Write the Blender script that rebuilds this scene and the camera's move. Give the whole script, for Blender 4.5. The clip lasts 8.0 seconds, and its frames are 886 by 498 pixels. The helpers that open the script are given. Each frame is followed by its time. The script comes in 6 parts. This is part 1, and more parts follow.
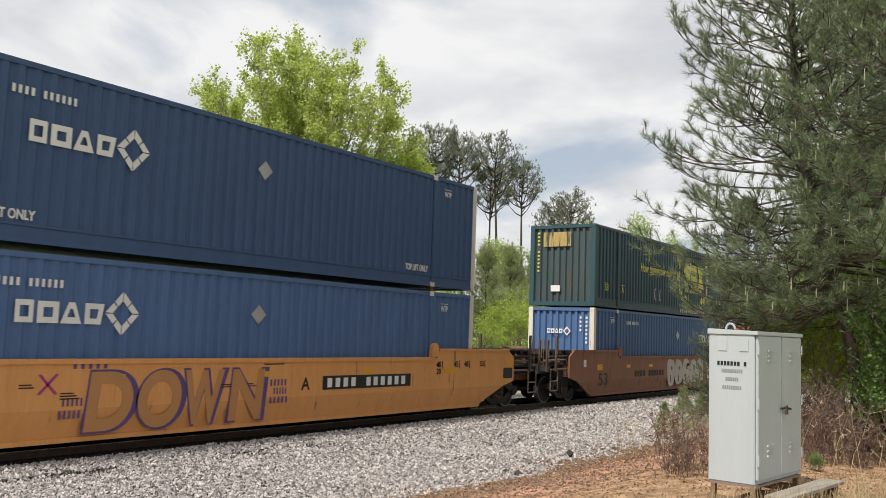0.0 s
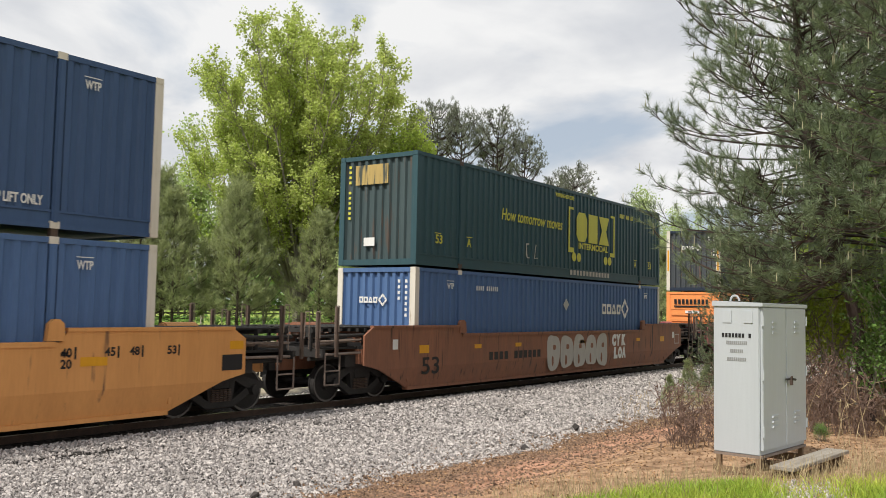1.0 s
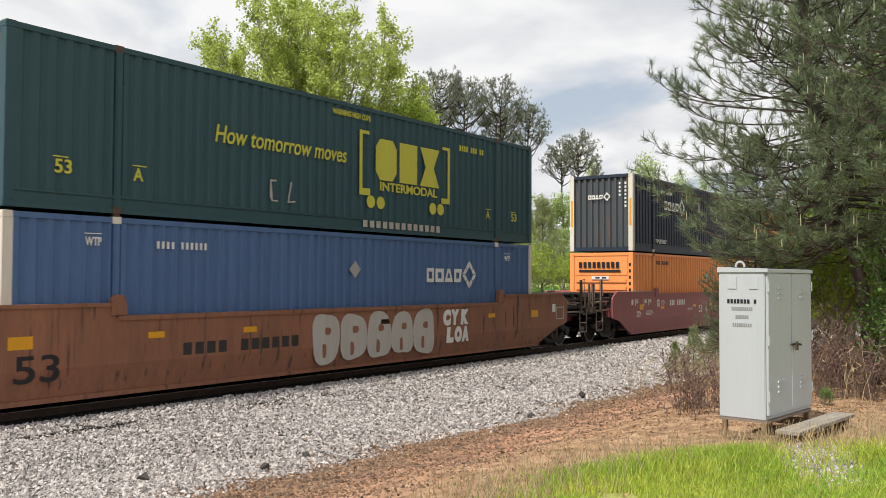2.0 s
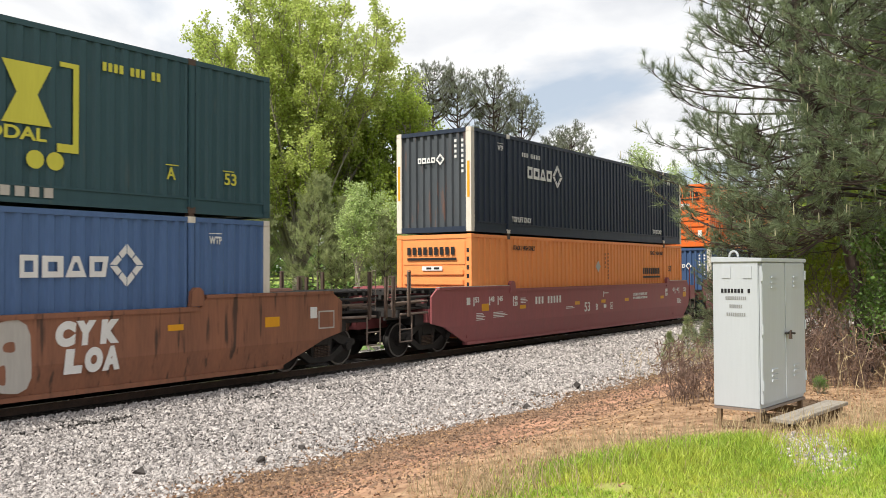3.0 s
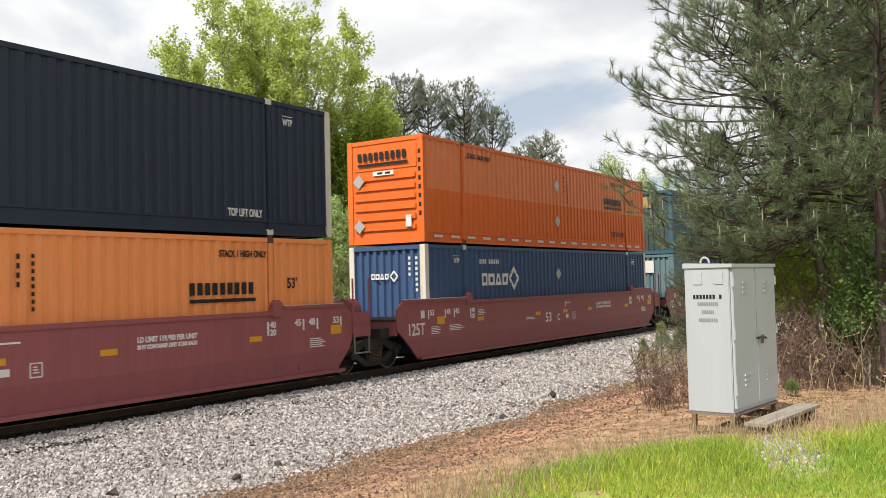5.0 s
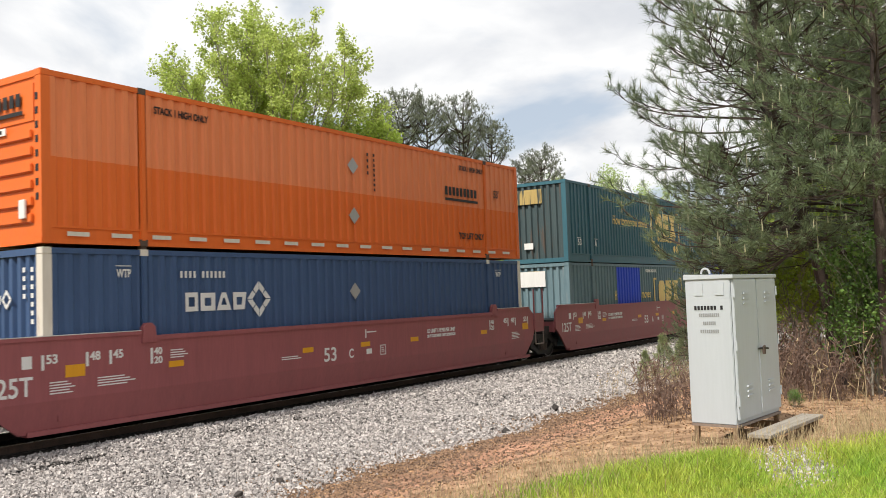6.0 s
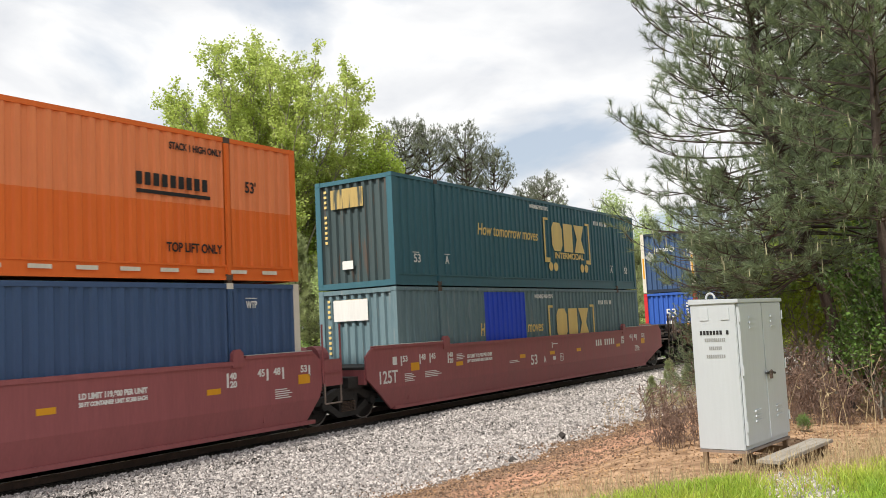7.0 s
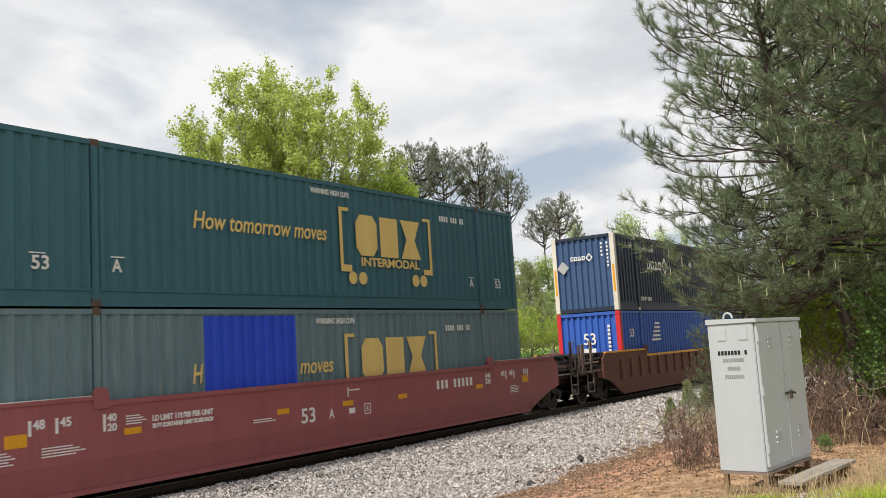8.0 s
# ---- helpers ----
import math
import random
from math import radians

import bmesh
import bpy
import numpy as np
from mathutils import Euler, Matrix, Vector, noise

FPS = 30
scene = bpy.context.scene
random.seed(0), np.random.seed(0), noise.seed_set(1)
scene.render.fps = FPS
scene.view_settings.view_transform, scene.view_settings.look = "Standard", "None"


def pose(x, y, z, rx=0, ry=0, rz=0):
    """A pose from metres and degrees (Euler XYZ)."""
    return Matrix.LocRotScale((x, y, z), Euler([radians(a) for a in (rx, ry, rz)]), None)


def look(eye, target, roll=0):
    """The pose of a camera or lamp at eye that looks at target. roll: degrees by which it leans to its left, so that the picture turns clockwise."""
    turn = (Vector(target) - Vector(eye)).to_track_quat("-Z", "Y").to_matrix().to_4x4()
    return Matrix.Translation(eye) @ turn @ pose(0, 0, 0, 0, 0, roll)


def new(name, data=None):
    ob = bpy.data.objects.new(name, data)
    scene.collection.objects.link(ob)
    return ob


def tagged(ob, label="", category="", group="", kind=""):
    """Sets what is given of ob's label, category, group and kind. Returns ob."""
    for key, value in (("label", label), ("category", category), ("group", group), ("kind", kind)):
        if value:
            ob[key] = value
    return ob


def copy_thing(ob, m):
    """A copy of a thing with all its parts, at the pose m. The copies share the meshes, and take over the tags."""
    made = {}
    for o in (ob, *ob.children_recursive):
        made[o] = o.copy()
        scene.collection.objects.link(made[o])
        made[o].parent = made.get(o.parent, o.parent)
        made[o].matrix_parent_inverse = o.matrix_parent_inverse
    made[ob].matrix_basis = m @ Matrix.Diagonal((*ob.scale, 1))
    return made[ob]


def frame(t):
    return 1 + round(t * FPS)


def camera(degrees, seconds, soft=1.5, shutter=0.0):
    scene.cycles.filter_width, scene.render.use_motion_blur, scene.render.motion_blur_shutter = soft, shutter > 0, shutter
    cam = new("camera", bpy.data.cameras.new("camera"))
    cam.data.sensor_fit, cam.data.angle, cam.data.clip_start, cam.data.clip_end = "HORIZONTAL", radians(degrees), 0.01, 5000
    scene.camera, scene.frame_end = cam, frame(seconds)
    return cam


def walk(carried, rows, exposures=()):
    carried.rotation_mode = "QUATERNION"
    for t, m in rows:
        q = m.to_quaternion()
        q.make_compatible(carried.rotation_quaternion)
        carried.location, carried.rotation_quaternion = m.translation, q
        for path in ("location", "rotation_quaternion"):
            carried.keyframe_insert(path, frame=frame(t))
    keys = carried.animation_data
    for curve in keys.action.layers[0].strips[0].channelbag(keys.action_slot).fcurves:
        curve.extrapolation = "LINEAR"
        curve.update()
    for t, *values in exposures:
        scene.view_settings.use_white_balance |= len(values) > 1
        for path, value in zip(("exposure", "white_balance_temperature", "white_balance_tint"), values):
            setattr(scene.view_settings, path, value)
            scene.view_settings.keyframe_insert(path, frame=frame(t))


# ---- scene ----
# ---------------------------------------------------------------- camera
cam = camera(53.35, 8.0, soft=0.85, shutter=0.1)
EYE = (0.0, 0.0, 2.15)
# seconds, yaw, pitch, lean
VIEW = [(0.0, -55.024, 5.407, -2.006), (0.5, -54.972, 4.757, -1.786), (1.0, -54.724, 3.893, -1.092),
        (1.5, -54.409, 2.670, -0.593), (3.0, -54.748, 1.457, 0.246), (3.5, -55.314, 1.841, 0.631),
        (4.0, -55.924, 2.090, 0.957), (4.5, -56.321, 2.070, 1.177), (6.0, -56.395, 3.100, 2.022),
        (6.5, -56.270, 3.957, 2.390), (7.0, -56.098, 4.949, 2.788), (7.5, -55.187, 5.856, 3.148),
        (8.0, -55.069, 6.504, 3.457)]
walk(cam, [(t, pose(*EYE, 90 + p, r, w)) for t, w, p, r in VIEW],
     [(0.0, -0.05), (1.0, -0.05), (1.5, -0.05), (3.0, 0.22), (4.0, 0.12), (4.5, 0.13), (6.0, 0.16), (6.5, 0.18), (7.0, 0.18), (7.5, 0.06), (8.0, 0.0)])

# ---------------------------------------------------------------- light
SUN_EL, SUN_AZ = 53, 276          # degrees; azimuth clockwise from +y
world = bpy.data.worlds.new("sky")
scene.world = world
world.use_nodes = True


def make_sky():
    nt = world.node_tree
    nt.nodes.clear()
    n = nt.nodes.new
    link = nt.links.new
    out, bg, sky = n("ShaderNodeOutputWorld"), n("ShaderNodeBackground"), n("ShaderNodeTexSky")
    sky.sky_type, sky.sun_disc = "NISHITA", False
    sky.sun_elevation, sky.sun_rotation = radians(SUN_EL), radians(SUN_AZ)
    sky.air_density, sky.dust_density = 1.0, 2.0
    tc, sep, add, div, comb = n("ShaderNodeTexCoord"), n("ShaderNodeSeparateXYZ"), n("ShaderNodeMath"), n("ShaderNodeVectorMath"), n("ShaderNodeCombineXYZ")
    add.operation, add.inputs[1].default_value = "ADD", 0.22
    div.operation = "DIVIDE"
    link(tc.outputs["Generated"], sep.inputs[0])
    link(sep.outputs[2], add.inputs[0])
    for k in range(3):
        link(add.outputs[0], comb.inputs[k])
    link(tc.outputs["Generated"], div.inputs[0])
    link(comb.outputs[0], div.inputs[1])
    big, fine = n("ShaderNodeTexNoise"), n("ShaderNodeTexNoise")
    for tex, scale, detail, dist in ((big, 1.35, 7, 0.3), (fine, 2.6, 6, 0.25)):
        tex.inputs["Scale"].default_value, tex.inputs["Detail"].default_value = scale, detail
        tex.inputs["Distortion"].default_value = dist
        link(div.outputs[0], tex.inputs["Vector"])
    cover, shade = n("ShaderNodeValToRGB"), n("ShaderNodeValToRGB")
    cover.color_ramp.elements[0].position, cover.color_ramp.elements[1].position = 0.33, 0.44
    shade.color_ramp.elements[0].position, shade.color_ramp.elements[1].position = 0.36, 0.6
    shade.color_ramp.elements[0].color, shade.color_ramp.elements[1].color = (7.0, 7.2, 7.6, 1), (9.6, 9.6, 9.6, 1)
    link(big.outputs["Fac"], cover.inputs["Fac"])
    link(fine.outputs["Fac"], shade.inputs["Fac"])
    haze = n("ShaderNodeMix")
    haze.data_type = "RGBA"
    haze.inputs["Factor"].default_value = 0.62
    haze.inputs["B"].default_value = (6.6, 7.3, 8.2, 1)
    veil = n("ShaderNodeVectorMath")
    veil.operation, veil.inputs[1].default_value = "MINIMUM", (8.5, 8.5, 8.5)
    link(sky.outputs[0], veil.inputs[0])
    link(veil.outputs[0], haze.inputs["A"])
    mix = n("ShaderNodeMix")
    mix.data_type = "RGBA"
    link(cover.outputs[0], mix.inputs["Factor"])
    link(haze.outputs["Result"], mix.inputs["A"])
    link(shade.outputs[0], mix.inputs["B"])
    link(mix.outputs["Result"], bg.inputs["Color"])
    bg.inputs["Strength"].default_value = 0.097
    link(bg.outputs[0], out.inputs[0])


make_sky()
sun = new("sun", bpy.data.lights.new("sun", "SUN"))
sun.data.energy, sun.data.angle, sun.data.color = 4.6, radians(3.0), (1.0, 0.95, 0.86)
SUN_FROM = Vector((math.sin(radians(SUN_AZ)) * math.cos(radians(SUN_EL)), math.cos(radians(SUN_AZ)) * math.cos(radians(SUN_EL)), math.sin(radians(SUN_EL))))
sun.matrix_world = look(SUN_FROM * 80, (0, 0, 0))

# ---------------------------------------------------------------- materials
def material(name, base, dark=None, rough=0.6, metal=0.0, scale=3.0, stretch=(1, 1, 1), spread=0.6, bump=0.1, bump_scale=40.0,
             island=0.0, per_object=0.0, gloss=0.5, leaf=0.0, world_space=False, wear=None, wear_at=0.62):
    """Painted, earthy or leafy surface: two sizes of variation, wear patches and fine relief."""
    m = bpy.data.materials.new(name)
    m.use_nodes = True
    nt = m.node_tree
    n, link = nt.nodes.new, nt.links.new
    bsdf = nt.nodes["Principled BSDF"]
    tc, mp = n("ShaderNodeTexCoord"), n("ShaderNodeMapping")
    mp.inputs["Scale"].default_value = stretch
    if world_space:
        geo = n("ShaderNodeNewGeometry")
        link(geo.outputs["Position"], mp.inputs["Vector"])
    else:
        link(tc.outputs["Object"], mp.inputs["Vector"])
    a, b = n("ShaderNodeTexNoise"), n("ShaderNodeTexNoise")
    a.inputs["Scale"].default_value, a.inputs["Detail"].default_value = scale, 6
    b.inputs["Scale"].default_value, b.inputs["Detail"].default_value = scale * 9, 4
    link(mp.outputs[0], a.inputs["Vector"])
    link(mp.outputs[0], b.inputs["Vector"])
    blend = n("ShaderNodeMath")
    blend.operation = "MULTIPLY_ADD"
    blend.inputs[1].default_value = 0.45
    link(b.outputs["Fac"], blend.inputs[0])
    half = n("ShaderNodeMath")
    half.operation, half.inputs[1].default_value = "MULTIPLY", 0.55
    link(a.outputs["Fac"], half.inputs[0])
    link(half.outputs[0], blend.inputs[2])
    ramp = n("ShaderNodeValToRGB")
    dark = dark or tuple(c * 0.55 for c in base)
    ramp.color_ramp.elements[0].position, ramp.color_ramp.elements[1].position = 0.5 - 0.28 * spread, 0.5 + 0.28 * spread
    ramp.color_ramp.elements[0].color, ramp.color_ramp.elements[1].color = (*dark, 1), (*base, 1)
    link(blend.outputs[0], ramp.inputs["Fac"])
    colour = ramp.outputs[0]
    if wear:
        w = n("ShaderNodeTexNoise")
        w.inputs["Scale"].default_value, w.inputs["Detail"].default_value = scale * 2.3, 8
        link(mp.outputs[0], w.inputs["Vector"])
        wr = n("ShaderNodeValToRGB")
        wr.color_ramp.elements[0].position, wr.color_ramp.elements[1].position = wear_at, wear_at + 0.09
        link(w.outputs["Fac"], wr.inputs["Fac"])
        mx = n("ShaderNodeMix")
        mx.data_type = "RGBA"
        mx.inputs["B"].default_value = (*wear, 1)
        link(wr.outputs[0], mx.inputs["Factor"])
        link(colour, mx.inputs["A"])
        colour = mx.outputs["Result"]
    for amount, kind in ((island, "island"), (per_object, "object")):
        if amount:
            src = n("ShaderNodeNewGeometry").outputs["Random Per Island"] if kind == "island" else n("ShaderNodeObjectInfo").outputs["Random"]
            mr = n("ShaderNodeMapRange")
            mr.inputs["To Min"].default_value, mr.inputs["To Max"].default_value = 1 - amount, 1 + amount
            link(src, mr.inputs["Value"])
            hsv = n("ShaderNodeHueSaturation")
            link(mr.outputs[0], hsv.inputs["Value"])
            link(colour, hsv.inputs["Color"])
            colour = hsv.outputs[0]
    link(colour, bsdf.inputs["Base Color"])
    bsdf.inputs["Metallic"].default_value = metal
    bsdf.inputs["Specular IOR Level"].default_value = gloss
    rr = n("ShaderNodeMapRange")
    rr.inputs["To Min"].default_value, rr.inputs["To Max"].default_value = max(rough - 0.12, 0.05), min(rough + 0.15, 1)
    link(a.outputs["Fac"], rr.inputs["Value"])
    link(rr.outputs[0], bsdf.inputs["Roughness"])
    if bump:
        bt, bn = n("ShaderNodeTexNoise"), n("ShaderNodeBump")
        bt.inputs["Scale"].default_value, bt.inputs["Detail"].default_value = bump_scale, 5
        bn.inputs["Strength"].default_value, bn.inputs["Distance"].default_value = bump, 0.02
        link((geo.outputs["Position"] if world_space else tc.outputs["Object"]), bt.inputs["Vector"])
        link(bt.outputs["Fac"], bn.inputs["Height"])
        link(bn.outputs[0], bsdf.inputs["Normal"])
    if leaf:
        out = nt.nodes["Material Output"]
        tr, ms = n("ShaderNodeBsdfTranslucent"), n("ShaderNodeMixShader")
        ms.inputs[0].default_value = leaf
        link(colour, tr.inputs["Color"])
        link(bsdf.outputs[0], ms.inputs[1])
        link(tr.outputs[0], ms.inputs[2])
        link(ms.outputs[0], out.inputs["Surface"])
    return m


STREAK = (1.6, 1.6, 0.14)


def paint(name, base, dark=None, rough=0.52, **more):
    keys = dict(scale=2.4, stretch=STREAK, spread=0.9, bump=0.05, bump_scale=30, gloss=0.32)
    keys.update(more)
    return material(name, base, dark or tuple(c * 0.72 for c in base), rough, **keys)


NAVY = paint("navy paint", (0.0544, 0.104, 0.218), (0.0389, 0.0752, 0.163))
NAVY_RUST = paint("rust-streaked navy paint", (0.0432, 0.0816, 0.168), (0.024, 0.048, 0.102), 0.55, wear=(0.12, 0.07, 0.05), wear_at=0.58)
INK_RUST = paint("rust-streaked grey paint", (0.075, 0.085, 0.095), (0.045, 0.052, 0.06), 0.6, wear=(0.13, 0.075, 0.06), wear_at=0.6)
PETROL_RUST = paint("rust-streaked green paint", (0.065, 0.095, 0.1), (0.035, 0.055, 0.06), 0.6, wear=(0.09, 0.07, 0.058), wear_at=0.58)
NAVY_OLD = paint("faded navy paint", (0.0903, 0.166, 0.335), (0.0582, 0.112, 0.236))
INK = paint("blue black paint", (0.023, 0.0345, 0.0598), (0.0161, 0.0242, 0.0437))
PETROL = paint("dark green paint", (0.0489, 0.144, 0.184), (0.0316, 0.101, 0.132))
FOREST = paint("blackish green paint", (0.0372, 0.0888, 0.106), (0.0252, 0.0624, 0.0768), wear=(0.055, 0.088, 0.095), wear_at=0.64)
PETROL_OLD = paint("weathered green paint", (0.175, 0.255, 0.282), (0.0806, 0.141, 0.168), 0.6, wear=(0.2, 0.24, 0.25), wear_at=0.6)
ORANGE = paint("orange paint", (0.899, 0.332, 0.107), (0.749, 0.262, 0.0856))
ORANGE_DEEP = paint("fresh orange paint", (0.773, 0.161, 0.0258), (0.644, 0.129, 0.0206))
ORANGE_FADED = paint("chalky orange paint", (0.82, 0.251, 0.0991), (0.661, 0.198, 0.0794))
ROYAL = paint("royal blue paint", (0.024, 0.075, 0.63), (0.018, 0.06, 0.51))
COBALT = paint("cobalt paint", (0.0405, 0.121, 0.486), (0.0297, 0.0945, 0.378))
SIGNAL_RED = paint("red paint", (0.6, 0.03, 0.04))
CREAM = paint("cream post paint", (0.72, 0.68, 0.6), (0.55, 0.5, 0.42), wear=(0.25, 0.13, 0.06), wear_at=0.64)
WHITE = paint("white lettering paint", (0.78, 0.78, 0.76), (0.62, 0.62, 0.6))
GOLD = paint("gold lettering paint", (0.814, 0.605, 0.22), (0.638, 0.462, 0.154))
GOLD_WORN = paint("worn gold paint", (0.5, 0.36, 0.13), (0.33, 0.24, 0.09), 0.6, wear=(0.06, 0.07, 0.06), wear_at=0.5)
LEMON = paint("yellow green lettering paint", (0.62, 0.6, 0.08), (0.5, 0.48, 0.06))
BLACK = paint("black lettering paint", (0.018, 0.018, 0.02))
AMBER = paint("amber reflector", (0.75, 0.36, 0.02), (0.62, 0.29, 0.015), 0.35)
SILVER = paint("bare metal placard", (0.5, 0.5, 0.5), (0.36, 0.36, 0.36), 0.4, metal=0.3)
# pale colour that paints sunlight along the cars' top edges
SUNLIT_EDGE = paint("painted sunlit edge", (0.62, 0.6, 0.58), (0.4, 0.38, 0.36), 0.45, metal=0.2)
TAN = paint("tan car paint", (0.715, 0.341, 0.114), (0.552, 0.253, 0.0813), 0.55, wear=(0.2, 0.1, 0.05), wear_at=0.66)
BROWN = paint("brown car paint", (0.314, 0.134, 0.0756), (0.172, 0.0792, 0.0504), 0.6, wear=(0.07, 0.04, 0.03), wear_at=0.6)
MAROON = paint("maroon car paint", (0.336, 0.102, 0.108), (0.235, 0.0739, 0.078), 0.5, wear=(0.32, 0.095, 0.1), wear_at=0.68)
RUST_BROWN = paint("rusty brown car paint", (0.168, 0.07, 0.049), (0.098, 0.042, 0.0308), 0.7)
GRIME = material("grimy running gear", (0.036, 0.032, 0.03), (0.012, 0.011, 0.01), 0.75, scale=5, bump=0.3)
TREAD = material("worn wheel rim", (0.24, 0.23, 0.22), (0.09, 0.085, 0.08), 0.4, metal=0.6)
NEEDLE_NEAR = material("olive pine needles", (0.23, 0.29, 0.155), (0.125, 0.17, 0.09), 0.5, scale=0.8, bump=0, island=0.35, leaf=0.3)
LEAF_PALE = material("pale budding leaves", (0.5, 0.6, 0.26), (0.36, 0.46, 0.17), 0.6, scale=0.6, bump=0, island=0.3, leaf=0.5)
RAIL_STEEL = material("rusty rail", (0.11, 0.07, 0.05), (0.05, 0.032, 0.025), 0.7, scale=6, bump=0.2)
RAIL_TOP = material("polished railhead", (0.5, 0.49, 0.47), (0.38, 0.37, 0.36), 0.25, metal=1.0)
TIE_WOOD = material("creosoted tie", (0.06, 0.048, 0.04), (0.025, 0.02, 0.017), 0.9, scale=4, bump=0.5, per_object=0.3)
STEEL_BAR = paint("worn handrail steel", (0.3, 0.24, 0.2), (0.14, 0.1, 0.08), 0.5)
GREY_CAB = paint("pale grey enamel", (0.47, 0.5, 0.53), (0.4, 0.425, 0.45), 0.4, spread=1.2, wear=(0.36, 0.35, 0.32), wear_at=0.72)
WOOD = material("weathered grey board", (0.36, 0.33, 0.28), (0.2, 0.17, 0.14), 0.85, scale=4, stretch=(0.3, 4, 4), bump=0.3)
OLD_WOOD = material("raw timber skid", (0.28, 0.19, 0.11), (0.15, 0.1, 0.06), 0.9, scale=5, bump=0.4)
STONE = material("granite ballast", (0.5, 0.46, 0.44), (0.25, 0.23, 0.22), 0.85, scale=9, bump=0.4, bump_scale=60, island=0.5, world_space=True)
BARK = material("pine bark", (0.085, 0.06, 0.048), (0.035, 0.026, 0.022), 0.95, scale=6, stretch=(1, 1, 0.3), bump=0.8, bump_scale=18)
BARK_GREY = material("grey bark", (0.36, 0.33, 0.27), (0.2, 0.18, 0.15), 0.95, scale=5, stretch=(1, 1, 0.3), bump=0.6, bump_scale=18)
LEAF_YELLOW = material("yellow green leaves", (0.43, 0.53, 0.1), (0.29, 0.39, 0.06), 0.55, scale=0.5, bump=0, island=0.3, leaf=0.55)
LEAF_SPRING = material("spring leaves", (0.55, 0.62, 0.19), (0.41, 0.49, 0.125), 0.55, scale=0.5, bump=0, island=0.3, leaf=0.58)
LEAF_GREEN = material("shrub leaves", (0.17, 0.28, 0.06), (0.09, 0.18, 0.04), 0.5, scale=1.2, bump=0, island=0.4, leaf=0.4)
NEEDLE = material("pine needles", (0.23, 0.25, 0.17), (0.14, 0.16, 0.11), 0.55, scale=0.7, bump=0, island=0.35, leaf=0.25)
NEEDLE_YOUNG = material("young pine needles", (0.4, 0.44, 0.21), (0.25, 0.3, 0.13), 0.55, scale=0.7, bump=0, island=0.35, leaf=0.3)
CANDLE = material("pine candles", (0.42, 0.4, 0.26), (0.3, 0.29, 0.18), 0.7, bump=0, island=0.3)
GRASS = material("spring grass", (0.52, 0.54, 0.09), (0.22, 0.4, 0.045), 0.55, scale=0.9, bump=0, island=0.4, leaf=0.4, world_space=True)
GRAVEL_BROWN = material("brown trackside gravel", (0.27, 0.17, 0.11), (0.11, 0.07, 0.048), 0.9, scale=6, bump=0.3, island=0.55, world_space=True)
STRAW = material("dry stalks", (0.48, 0.38, 0.22), (0.28, 0.21, 0.12), 0.8, scale=2, bump=0, island=0.35)
DEAD_STEM = material("dead weed stems", (0.22, 0.145, 0.11), (0.11, 0.07, 0.055), 0.9, scale=3, bump=0, island=0.3)
LITTER = material("leaf litter", (0.42, 0.26, 0.13), (0.2, 0.11, 0.06), 0.9, scale=3, bump=0, island=0.5, world_space=True)
FENCE_DARK = material("dark stained fence", (0.045, 0.04, 0.036), (0.022, 0.02, 0.018), 0.9, scale=5, bump=0.2)


